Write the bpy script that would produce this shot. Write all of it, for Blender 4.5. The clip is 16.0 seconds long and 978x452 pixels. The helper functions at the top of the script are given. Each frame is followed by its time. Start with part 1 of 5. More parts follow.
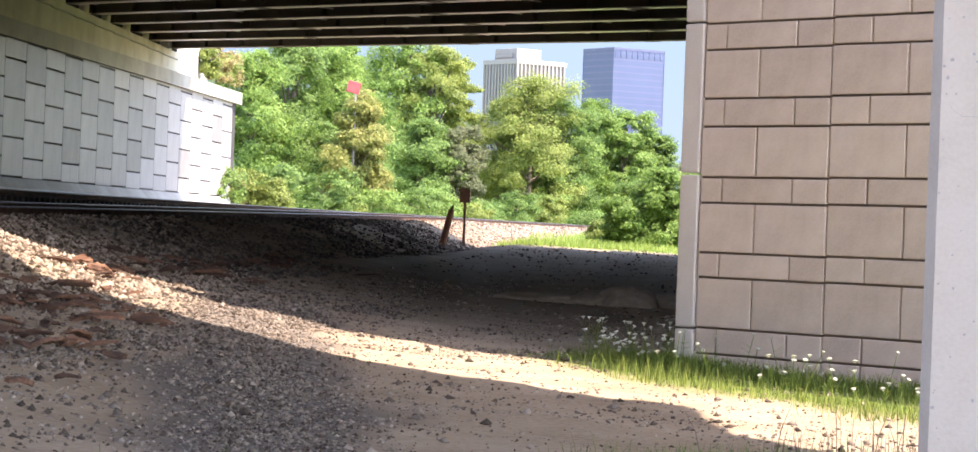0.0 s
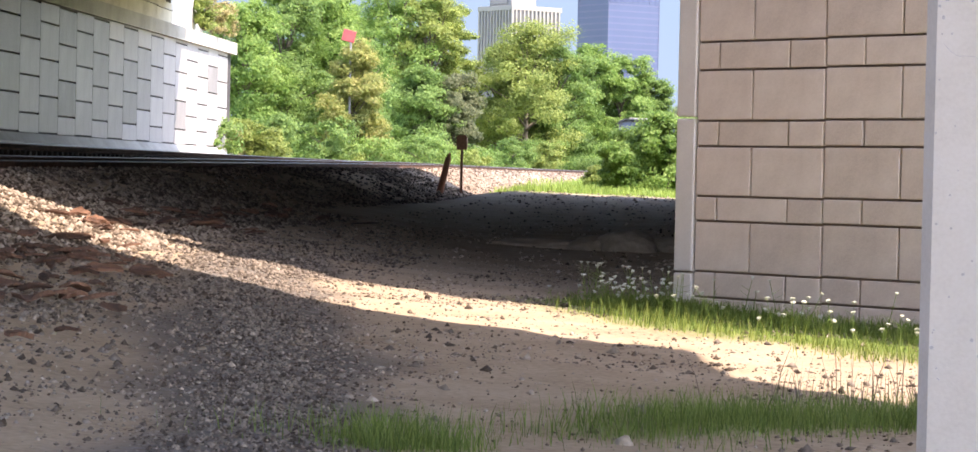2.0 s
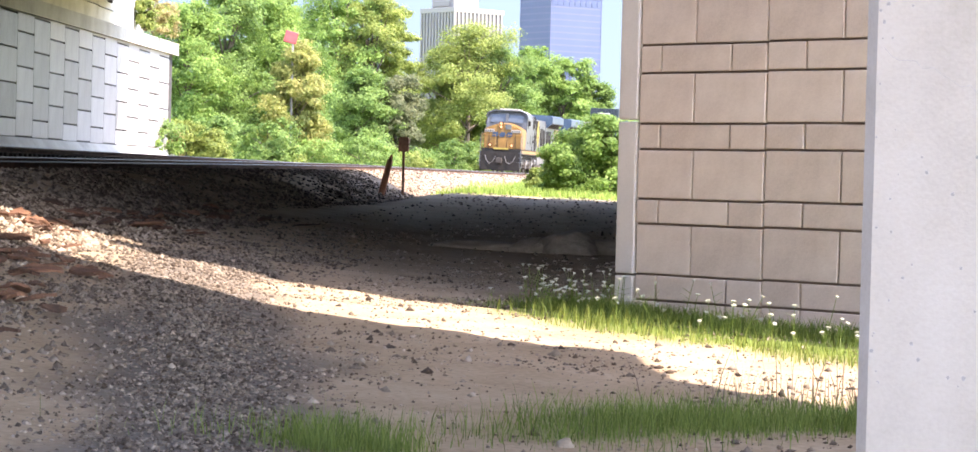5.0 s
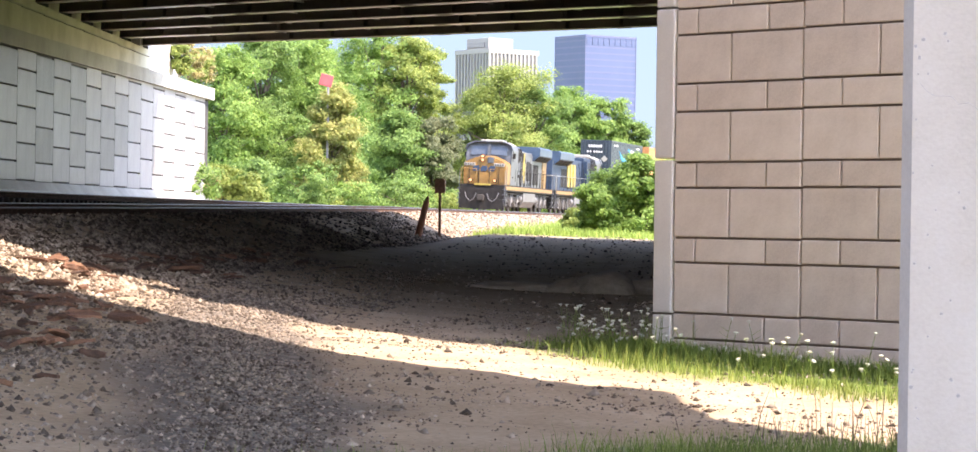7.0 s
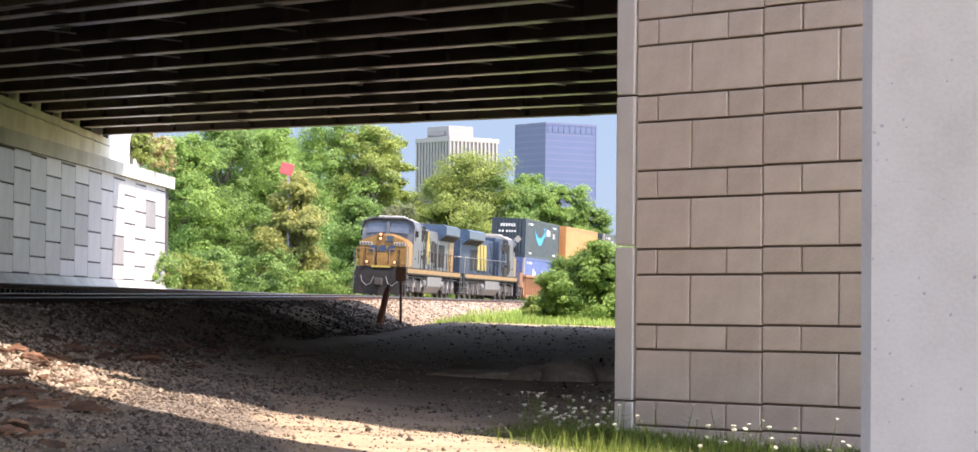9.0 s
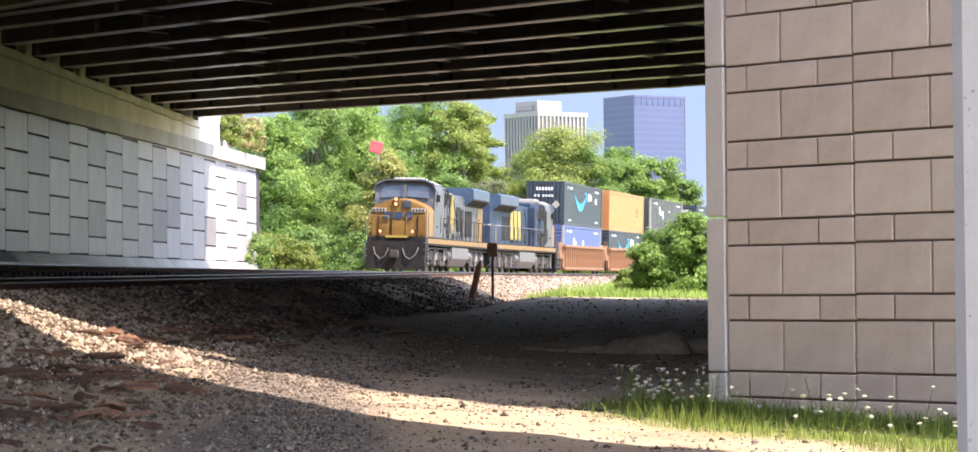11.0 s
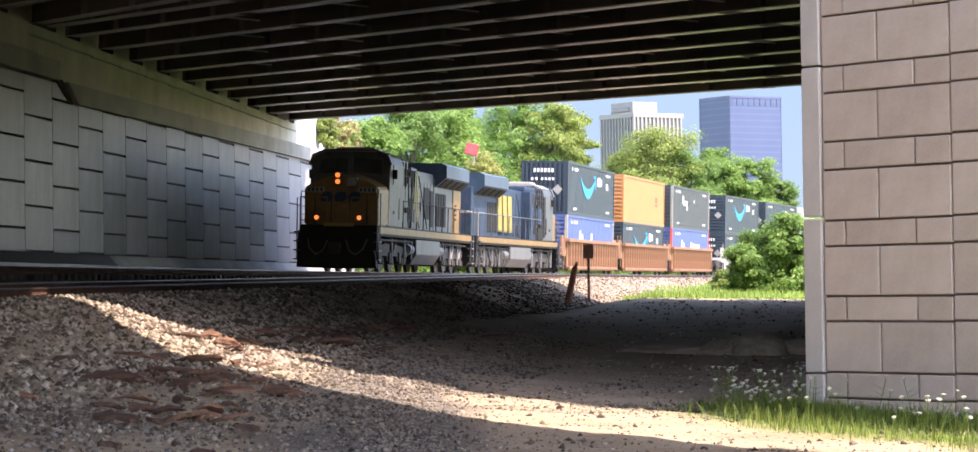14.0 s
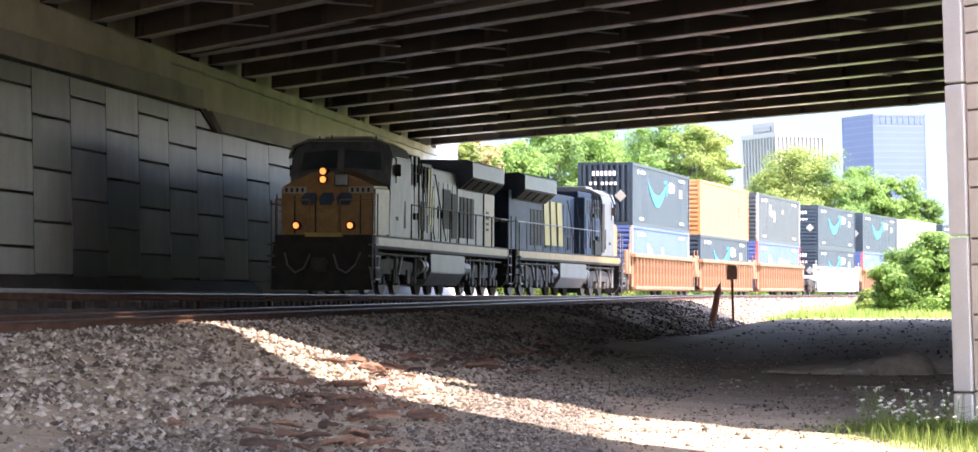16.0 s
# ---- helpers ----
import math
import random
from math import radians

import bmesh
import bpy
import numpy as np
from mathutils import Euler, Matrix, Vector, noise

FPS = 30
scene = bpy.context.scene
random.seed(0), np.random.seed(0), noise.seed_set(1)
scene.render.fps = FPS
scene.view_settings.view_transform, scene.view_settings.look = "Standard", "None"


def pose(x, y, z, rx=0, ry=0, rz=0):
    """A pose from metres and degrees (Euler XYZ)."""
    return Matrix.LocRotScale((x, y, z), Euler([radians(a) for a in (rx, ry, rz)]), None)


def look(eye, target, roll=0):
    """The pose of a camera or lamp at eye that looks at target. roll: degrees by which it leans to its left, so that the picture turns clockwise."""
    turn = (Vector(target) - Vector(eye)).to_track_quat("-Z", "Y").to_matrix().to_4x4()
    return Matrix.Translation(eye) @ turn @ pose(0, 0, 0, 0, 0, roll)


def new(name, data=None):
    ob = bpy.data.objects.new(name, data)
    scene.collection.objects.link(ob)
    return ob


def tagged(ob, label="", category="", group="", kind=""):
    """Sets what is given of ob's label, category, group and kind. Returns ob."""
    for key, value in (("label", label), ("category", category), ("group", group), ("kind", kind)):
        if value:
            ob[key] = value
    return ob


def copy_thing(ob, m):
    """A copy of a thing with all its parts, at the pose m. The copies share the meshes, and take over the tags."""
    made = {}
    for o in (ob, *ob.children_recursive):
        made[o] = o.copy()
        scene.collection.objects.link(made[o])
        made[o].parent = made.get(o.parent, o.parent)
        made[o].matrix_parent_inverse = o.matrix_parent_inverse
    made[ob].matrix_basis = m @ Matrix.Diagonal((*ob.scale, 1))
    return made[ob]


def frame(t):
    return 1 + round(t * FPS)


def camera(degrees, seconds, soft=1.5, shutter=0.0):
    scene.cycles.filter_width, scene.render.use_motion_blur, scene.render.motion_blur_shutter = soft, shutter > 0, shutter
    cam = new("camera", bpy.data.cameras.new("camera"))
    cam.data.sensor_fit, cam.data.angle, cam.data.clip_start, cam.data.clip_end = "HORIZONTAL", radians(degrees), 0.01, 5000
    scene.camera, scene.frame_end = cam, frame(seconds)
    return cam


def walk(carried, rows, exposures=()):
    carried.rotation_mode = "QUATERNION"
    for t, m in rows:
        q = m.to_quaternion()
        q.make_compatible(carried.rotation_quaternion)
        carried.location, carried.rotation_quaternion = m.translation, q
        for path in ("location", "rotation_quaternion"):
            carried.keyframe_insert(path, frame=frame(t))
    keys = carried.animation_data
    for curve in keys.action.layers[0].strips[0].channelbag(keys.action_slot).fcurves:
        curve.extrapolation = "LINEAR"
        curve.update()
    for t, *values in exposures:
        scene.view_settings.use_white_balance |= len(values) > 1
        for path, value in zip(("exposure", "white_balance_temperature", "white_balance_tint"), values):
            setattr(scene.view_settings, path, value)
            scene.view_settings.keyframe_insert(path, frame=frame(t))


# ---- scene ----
cam = camera(20.87, 16.0)
EYE = (0.0, 0.0, 1.5)


def aim(yaw, pitch, roll):
    """The camera at its stand, turned left by yaw, up by pitch, leaning left by roll, in degrees."""
    return Matrix.Translation(EYE) @ pose(0, 0, 0, 90 + pitch, 0, yaw) @ pose(0, 0, 0, 0, 0, roll)


walk(cam, [
    (0, aim(5.063, 0.084, 2.133)),
    (0.5, aim(4.288, -0.160, 1.266)),
    (1, aim(3.575, -0.309, 1.773)),
    (1.5, aim(4.212, -0.412, 0.806)),
    (2, aim(4.978, -1.062, 1.294)),
    (2.5, aim(4.953, -1.283, 2.396)),
    (3, aim(5.249, -1.444, 2.472)),
    (3.5, aim(5.292, -1.054, 2.531)),
    (4, aim(4.550, -0.739, 2.330)),
    (4.2, aim(4.228, -0.780, 2.257)),
    (6.3, aim(3.508, -1.111, 0.807)),
    (6.5, aim(3.383, -1.056, 1.126)),
    (7, aim(4.532, -0.122, 0.839)),
    (7.5, aim(3.654, 0.883, 0.361)),
    (8, aim(3.161, 1.934, 0.476)),
    (8.2, aim(3.256, 1.921, 1.059)),
    (10.5, aim(5.043, 1.326, -0.909)),
    (11, aim(5.666, 1.240, -0.552)),
    (11.5, aim(7.279, 1.235, -0.257)),
    (12, aim(7.516, 1.557, -0.335)),
    (12.5, aim(7.331, 1.486, -0.341)),
    (13, aim(7.087, 1.445, -0.845)),
    (13.5, aim(7.509, 1.430, -0.605)),
    (14, aim(7.734, 1.301, -0.750)),
    (14.5, aim(8.517, 1.233, -0.713)),
    (15, aim(9.497, 1.359, -0.552)),
    (15.5, aim(10.562, 1.549, -0.940)),
    (16, aim(10.800, 1.856, -1.397)),
], exposures=[(0, 2.87, 7600, 24), (1, 2.86, 7600, 24), (1.5, 2.62, 7600, 24), (2, 2.7, 7600, 24), (2.5, 2.7, 7600, 24), (3, 2.66, 7600, 24), (3.5, 3.22, 7600, 24), (4.2, 3.2, 7600, 24), (6.5, 2.98, 7600, 24), (7, 2.98, 7650, 24), (7.5, 2.84, 7600, 24), (8, 2.48, 7650, 24),
                (10.5, 2.67, 7500, 23), (11, 2.67, 7500, 23), (12.5, 2.67, 7400, 23), (13.5, 2.67, 7350, 23), (14.5, 2.83, 7250, 24), (15, 3.05, 7200, 24), (15.5, 3.25, 7100, 25), (16, 3.5, 7050, 26)])

# ---- world, sun ----
SUN_AZ, SUN_EL = (0.87, -0.493), 57.0
world = bpy.data.worlds.new("sky")
scene.world = world
world.use_nodes = True
wn = world.node_tree
sky = wn.nodes.new("ShaderNodeTexSky")
sky.sky_type = "NISHITA"
sky.sun_disc = False
sky.sun_elevation = radians(SUN_EL)
sky.sun_rotation = math.atan2(SUN_AZ[0], SUN_AZ[1])
sky.air_density, sky.dust_density, sky.ozone_density = 0.9, 0.7, 1.2
wn.nodes["Background"].inputs[1].default_value = 0.15
wn.links.new(sky.outputs[0], wn.nodes["Background"].inputs[0])
sun = new("sun", bpy.data.lights.new("sun", "SUN"))
sun.data.energy, sun.data.angle, sun.data.color = 2.05, radians(0.53), (1.0, 0.95, 0.87)
ce = math.cos(radians(SUN_EL))
sun.matrix_world = look((SUN_AZ[0] * ce * 50, SUN_AZ[1] * ce * 50, math.sin(radians(SUN_EL)) * 50), (0, 0, 0))


# ---- materials ----
def material(name, stops, scale=3.0, rough=0.85, metal=0.0, bump=0.0, bump_scale=40.0, detail=6.0, stretch=(1, 1, 1),
             fine=0.25, island=0.0, piece=0.0, emit=None, spec=0.4):
    """Noise colour at two scales over a ramp of (place, rgb); bump from a fine noise."""
    m = bpy.data.materials.new(name)
    m.use_nodes = True
    nt = m.node_tree
    bs = nt.nodes["Principled BSDF"]
    tc = nt.nodes.new("ShaderNodeTexCoord")
    mp = nt.nodes.new("ShaderNodeMapping")
    mp.inputs["Scale"].default_value = stretch
    nt.links.new(tc.outputs["Object"], mp.inputs[0])
    n1 = nt.nodes.new("ShaderNodeTexNoise")
    n1.inputs["Scale"].default_value, n1.inputs["Detail"].default_value = scale, detail
    n1.inputs["Roughness"].default_value = 0.62
    n2 = nt.nodes.new("ShaderNodeTexNoise")
    n2.inputs["Scale"].default_value, n2.inputs["Detail"].default_value = bump_scale, 3.0
    for n in (n1, n2):
        nt.links.new(mp.outputs[0], n.inputs["Vector"])
    mix = nt.nodes.new("ShaderNodeMix")
    mix.inputs["Factor"].default_value = fine
    nt.links.new(n1.outputs["Fac"], mix.inputs["A"])
    nt.links.new(n2.outputs["Fac"], mix.inputs["B"])
    out = mix.outputs["Result"]
    for amount, kind in ((island, "g"), (piece, "o")):
        if amount:
            src = nt.nodes.new("ShaderNodeNewGeometry" if kind == "g" else "ShaderNodeObjectInfo")
            sock = src.outputs["Random Per Island" if kind == "g" else "Random"]
            ma = nt.nodes.new("ShaderNodeMath")
            ma.operation = "MULTIPLY_ADD"
            nt.links.new(sock, ma.inputs[0])
            ma.inputs[1].default_value = amount
            ad = nt.nodes.new("ShaderNodeMath")
            ad.operation = "ADD"
            ma.inputs[2].default_value = -amount / 2
            nt.links.new(ma.outputs[0], ad.inputs[0])
            nt.links.new(out, ad.inputs[1])
            out = ad.outputs[0]
    rp = nt.nodes.new("ShaderNodeValToRGB")
    while len(rp.color_ramp.elements) < len(stops):
        rp.color_ramp.elements.new(0.5)
    for e, (p, c) in zip(rp.color_ramp.elements, stops):
        e.position, e.color = p, (*c, 1)
    nt.links.new(out, rp.inputs[0])
    nt.links.new(rp.outputs[0], bs.inputs["Base Color"])
    bs.inputs["Roughness"].default_value, bs.inputs["Metallic"].default_value = rough, metal
    bs.inputs["Specular IOR Level"].default_value = spec
    if bump:
        b = nt.nodes.new("ShaderNodeBump")
        b.inputs["Strength"].default_value, b.inputs["Distance"].default_value = bump, 0.02
        nt.links.new(n2.outputs["Fac"], b.inputs["Height"])
        nt.links.new(b.outputs[0], bs.inputs["Normal"])
    if emit:
        bs.inputs["Emission Color"].default_value = (*emit[0], 1)
        bs.inputs["Emission Strength"].default_value = emit[1]
    return m


def two(name, a, b, **kw):
    return material(name, [(0.3, a), (0.7, b)], **kw)


M = {}
def ground_material():
    """Dirt, ballast, dark gravel (also the bed's painted shade) and turf, mixed by the zones stored on the mesh, broken
    up by noise.
    """
    m = material("ground", [(0.25, (0.155, 0.118, 0.083)), (0.42, (0.29, 0.23, 0.165)), (0.6, (0.375, 0.307, 0.23)), (0.8, (0.46, 0.395, 0.315))], scale=0.7, bump=0.8, bump_scale=16, fine=0.45, spec=0.06, rough=0.95)
    nt = m.node_tree
    bs = nt.nodes["Principled BSDF"]
    base = bs.inputs["Base Color"].links[0].from_socket
    tc = nt.nodes.new("ShaderNodeTexCoord")
    no = nt.nodes.new("ShaderNodeTexNoise")
    no.inputs["Scale"].default_value, no.inputs["Detail"].default_value, no.inputs["Roughness"].default_value = 9.0, 8.0, 0.75
    nt.links.new(tc.outputs["Object"], no.inputs["Vector"])
    for zone, stops in (("gravel", [(0.3, (0.085, 0.061, 0.043)), (0.5, (0.2, 0.152, 0.112)), (0.7, (0.34, 0.28, 0.22))]),
                        ("dark", [(0.3, (0.075, 0.067, 0.06)), (0.55, (0.16, 0.145, 0.13)), (0.72, (0.28, 0.26, 0.235))]),
                        ("grass", [(0.3, (0.07, 0.1, 0.03)), (0.55, (0.14, 0.2, 0.05)), (0.75, (0.24, 0.29, 0.09))])):
        at = nt.nodes.new("ShaderNodeAttribute")
        at.attribute_name = zone
        rp = nt.nodes.new("ShaderNodeValToRGB")
        while len(rp.color_ramp.elements) < 3:
            rp.color_ramp.elements.new(0.5)
        for e, (p, c) in zip(rp.color_ramp.elements, stops):
            e.position, e.color = p, (*c, 1)
        nt.links.new(no.outputs["Fac"], rp.inputs[0])
        ed = nt.nodes.new("ShaderNodeMath")
        ed.operation = "MULTIPLY_ADD"
        nt.links.new(no.outputs["Fac"], ed.inputs[0])
        ed.inputs[1].default_value = 1.2
        ed.inputs[2].default_value = -0.6
        su = nt.nodes.new("ShaderNodeMath")
        su.operation = "MULTIPLY_ADD"
        su.use_clamp = True
        nt.links.new(at.outputs["Fac"], su.inputs[0])
        su.inputs[1].default_value = 1.3
        nt.links.new(ed.outputs[0], su.inputs[2])
        mu = nt.nodes.new("ShaderNodeMath")
        mu.operation, mu.use_clamp = "MULTIPLY", True
        cl = nt.nodes.new("ShaderNodeMath")
        cl.operation, cl.use_clamp = "MULTIPLY", True
        cl.inputs[1].default_value = 3.0
        nt.links.new(at.outputs["Fac"], cl.inputs[0])
        nt.links.new(su.outputs[0], mu.inputs[0])
        nt.links.new(cl.outputs[0], mu.inputs[1])
        mx = nt.nodes.new("ShaderNodeMix")
        mx.data_type = "RGBA"
        nt.links.new(mu.outputs[0], mx.inputs["Factor"])
        nt.links.new(base, mx.inputs[6])
        nt.links.new(rp.outputs[0], mx.inputs[7])
        base = mx.outputs[2]
    nt.links.new(base, bs.inputs["Base Color"])
    return m


def leaf_material(name, a, b, c, amount=0.5):
    """Leaves: varied leaf by leaf, letting some light through."""
    m = material(name, [(0.1, a), (0.5, b), (0.9, c)], scale=0.35, island=0.8, rough=0.55, spec=0.3)
    nt = m.node_tree
    bs = nt.nodes["Principled BSDF"]
    tr = nt.nodes.new("ShaderNodeBsdfTranslucent")
    nt.links.new(bs.inputs["Base Color"].links[0].from_socket, tr.inputs["Color"])
    mx = nt.nodes.new("ShaderNodeMixShader")
    mx.inputs[0].default_value = amount
    nt.links.new(bs.outputs[0], mx.inputs[1])
    nt.links.new(tr.outputs[0], mx.inputs[2])
    nt.links.new(mx.outputs[0], nt.nodes["Material Output"].inputs["Surface"])
    return m


M["ground"] = ground_material()
M["seat"] = material("seat_concrete", [(0.3, (0.38, 0.35, 0.26)), (0.5, (0.52, 0.485, 0.39)), (0.7, (0.63, 0.6, 0.5))], scale=0.6, bump=0.15)
M["pilaster"] = material("pilaster", [(0.3, (0.5, 0.47, 0.43)), (0.7, (0.64, 0.6, 0.56))], scale=1.1, bump=0.1)
M["pit"] = two("pit", (0.25, 0.235, 0.225), (0.4, 0.38, 0.37), scale=30)
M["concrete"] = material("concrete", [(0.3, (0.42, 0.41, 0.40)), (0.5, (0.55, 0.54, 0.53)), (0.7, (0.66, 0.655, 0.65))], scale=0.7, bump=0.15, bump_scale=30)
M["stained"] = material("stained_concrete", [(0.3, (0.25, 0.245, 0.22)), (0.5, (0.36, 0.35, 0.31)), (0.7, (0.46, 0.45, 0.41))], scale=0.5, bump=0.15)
M["whitewall"] = material("whitewall", [(0.3, (0.42, 0.376, 0.315)), (0.5, (0.5, 0.452, 0.387)), (0.62, (0.53, 0.486, 0.425)), (0.78, (0.57, 0.53, 0.47))], scale=2.2, bump=0.1, bump_scale=60)
M["block"] = material("block", [(0.3, (0.46, 0.38, 0.32)), (0.5, (0.56, 0.47, 0.4)), (0.7, (0.64, 0.55, 0.475))], scale=1.6, bump=0.2, bump_scale=50, piece=0.15)
M["joint"] = two("joint", (0.13, 0.095, 0.075), (0.2, 0.15, 0.12), scale=4)
M["dark"] = two("dark_joint", (0.03, 0.03, 0.03), (0.06, 0.055, 0.05), scale=4)
# dark, middle and pale copies put the wall's shade and sun into colour
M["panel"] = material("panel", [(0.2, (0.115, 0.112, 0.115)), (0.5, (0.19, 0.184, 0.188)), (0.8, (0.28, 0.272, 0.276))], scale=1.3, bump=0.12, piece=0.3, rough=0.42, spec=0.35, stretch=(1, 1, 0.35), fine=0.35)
M["panel_shaded"] = material("panel_shaded", [(0.25, (0.014, 0.014, 0.016)), (0.45, (0.045, 0.044, 0.047)), (0.6, (0.08, 0.078, 0.082)), (0.8, (0.15, 0.147, 0.152))], scale=0.8, bump=0.12, piece=0.55, rough=0.42, spec=0.4, stretch=(1, 1, 0.35), fine=0.35)
M["panel_sunlit"] = material("panel_sunlit", [(0.2, (0.24, 0.235, 0.235)), (0.5, (0.33, 0.322, 0.32)), (0.8, (0.43, 0.42, 0.415))], scale=1.3, bump=0.12, piece=0.2, rough=0.5, spec=0.3, stretch=(1, 1, 0.35), fine=0.35)
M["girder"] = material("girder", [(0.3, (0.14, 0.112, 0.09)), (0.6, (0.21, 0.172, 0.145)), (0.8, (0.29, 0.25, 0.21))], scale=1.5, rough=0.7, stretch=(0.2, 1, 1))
# near-white, so the undersides look lit by the ground
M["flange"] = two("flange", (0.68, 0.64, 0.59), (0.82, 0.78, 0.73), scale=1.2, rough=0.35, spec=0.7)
M["rail"] = material("rail", [(0.3, (0.06, 0.034, 0.024)), (0.6, (0.115, 0.066, 0.046)), (0.8, (0.19, 0.11, 0.075))], scale=3, rough=0.9, spec=0.1)
M["railhead"] = two("railhead", (0.09, 0.09, 0.094), (0.16, 0.16, 0.165), rough=0.36, metal=1.0)
M["tie"] = material("tie", [(0.3, (0.022, 0.017, 0.014)), (0.7, (0.06, 0.046, 0.038))], scale=5, stretch=(0.3, 3, 3), bump=0.5, piece=0.2)
M["leaf"] = leaf_material("leaf", (0.078, 0.15, 0.038), (0.14, 0.247, 0.062), (0.225, 0.345, 0.092), 0.5)
M["leafbright"] = leaf_material("leafbright", (0.1, 0.19, 0.042), (0.175, 0.3, 0.07), (0.28, 0.41, 0.108), 0.5)
M["leafyel"] = leaf_material("leafyel", (0.115, 0.178, 0.042), (0.215, 0.285, 0.07), (0.335, 0.39, 0.11), 0.5)
M["leafochre"] = leaf_material("leafochre", (0.16, 0.21, 0.055), (0.28, 0.31, 0.09), (0.42, 0.4, 0.15), 0.5)
M["leafdull"] = leaf_material("leafdull", (0.08, 0.1, 0.05), (0.14, 0.17, 0.08), (0.2, 0.22, 0.12))
M["grass"] = leaf_material("grass", (0.06, 0.1, 0.02), (0.12, 0.19, 0.04), (0.22, 0.29, 0.08), 0.45)
M["meadow"] = leaf_material("meadow", (0.18, 0.27, 0.06), (0.28, 0.39, 0.09), (0.38, 0.47, 0.13))
M["straw"] = leaf_material("straw", (0.2, 0.17, 0.07), (0.36, 0.32, 0.14), (0.5, 0.44, 0.22))
M["petal"] = leaf_material("petal", (0.42, 0.44, 0.36), (0.56, 0.57, 0.5), (0.68, 0.68, 0.62), 0.3)
M["stone"] = material("stone", [(0.1, (0.07, 0.053, 0.039)), (0.35, (0.145, 0.115, 0.089)), (0.6, (0.235, 0.193, 0.152)), (0.9, (0.37, 0.315, 0.257))], scale=12, island=1.1, rough=0.95, fine=0.3, spec=0.1)
M["stonedark"] = material("stonedark", [(0.1, (0.06, 0.048, 0.039)), (0.5, (0.14, 0.117, 0.097)), (0.9, (0.26, 0.222, 0.185))], scale=12, island=1.1, rough=0.95, fine=0.3, spec=0.1)
M["scrap"] = material("scrap", [(0.25, (0.035, 0.022, 0.016)), (0.5, (0.085, 0.046, 0.031)), (0.75, (0.2, 0.105, 0.066))], scale=5, rough=0.9, bump=0.4, piece=0.35)
M["postrust"] = material("postrust", [(0.3, (0.14, 0.07, 0.045)), (0.7, (0.28, 0.15, 0.10))], scale=9, rough=0.85)
M["stump"] = material("stump", [(0.3, (0.2, 0.08, 0.05)), (0.6, (0.38, 0.17, 0.11)), (0.8, (0.5, 0.33, 0.25))], scale=4, rough=0.9, stretch=(1, 1, 0.5))
M["bark"] = two("bark", (0.08, 0.065, 0.05), (0.17, 0.14, 0.11), scale=4, stretch=(1, 1, 0.3), bump=0.5)
M["tower_dark"] = two("tower_dark", (0.048, 0.072, 0.15), (0.06, 0.086, 0.17), rough=0.5, scale=0.05)
M["tower_white"] = two("tower_white", (0.22, 0.212, 0.21), (0.26, 0.252, 0.25), scale=0.05)
M["tower_glass"] = two("tower_glass", (0.11, 0.11, 0.12), (0.13, 0.13, 0.14), rough=0.3, scale=0.05)


# ---- mesh helpers ----
def box(bm, x0, x1, y0, y1, z0, z1, bevel=0.0, m=None):
    """A box between the given limits, its edges bevelled."""
    r = bmesh.ops.create_cube(bm, size=1)
    bmesh.ops.scale(bm, vec=(x1 - x0, y1 - y0, z1 - z0), verts=r["verts"])
    bmesh.ops.translate(bm, vec=((x0 + x1) / 2, (y0 + y1) / 2, (z0 + z1) / 2), verts=r["verts"])
    vs = r["verts"]
    if bevel:
        es = list({e for v in vs for e in v.link_edges})
        g = bmesh.ops.bevel(bm, geom=es, offset=bevel, segments=2, affect="EDGES", profile=0.6)
        vs = list({v for f in g["faces"] for v in f.verts} | {v for v in vs if v.is_valid})
    if m is not None:
        bmesh.ops.transform(bm, matrix=m, verts=vs)
    return vs


def cyl(bm, a, b, r, r2=None, n=12, caps=True):
    """A cylinder or cone from a to b."""
    a, b = Vector(a), Vector(b)
    g = bmesh.ops.create_cone(bm, cap_ends=caps, segments=n, radius1=r, radius2=r if r2 is None else r2, depth=(b - a).length)
    m = Matrix.Translation((a + b) / 2) @ (b - a).to_track_quat("Z", "Y").to_matrix().to_4x4()
    bmesh.ops.transform(bm, matrix=m, verts=g["verts"])
    return g["verts"]


def prism(bm, outline, y0, y1, axis="y"):
    """An outline of (a, z) drawn out along an axis: 'y' takes a as x, 'x' takes a as y, 'z' takes (x, y)."""
    def at(a, b, c):
        return (a, c, b) if axis == "y" else (c, a, b) if axis == "x" else (a, b, c)
    lo = [bm.verts.new(at(a, b, y0)) for a, b in outline]
    hi = [bm.verts.new(at(a, b, y1)) for a, b in outline]
    n = len(outline)
    fs = [bm.faces.new(lo), bm.faces.new(hi[::-1])]
    for i in range(n):
        fs.append(bm.faces.new((lo[i], hi[i], hi[(i + 1) % n], lo[(i + 1) % n])))
    bmesh.ops.recalc_face_normals(bm, faces=fs)
    return lo + hi


def mesh_of(name, bm, mat, smooth=False):
    me = bpy.data.meshes.new(name)
    bm.to_mesh(me)
    bm.free()
    me.materials.append(M[mat] if isinstance(mat, str) else mat)
    if smooth:
        me.polygons.foreach_set("use_smooth", [True] * len(me.polygons))
    return me


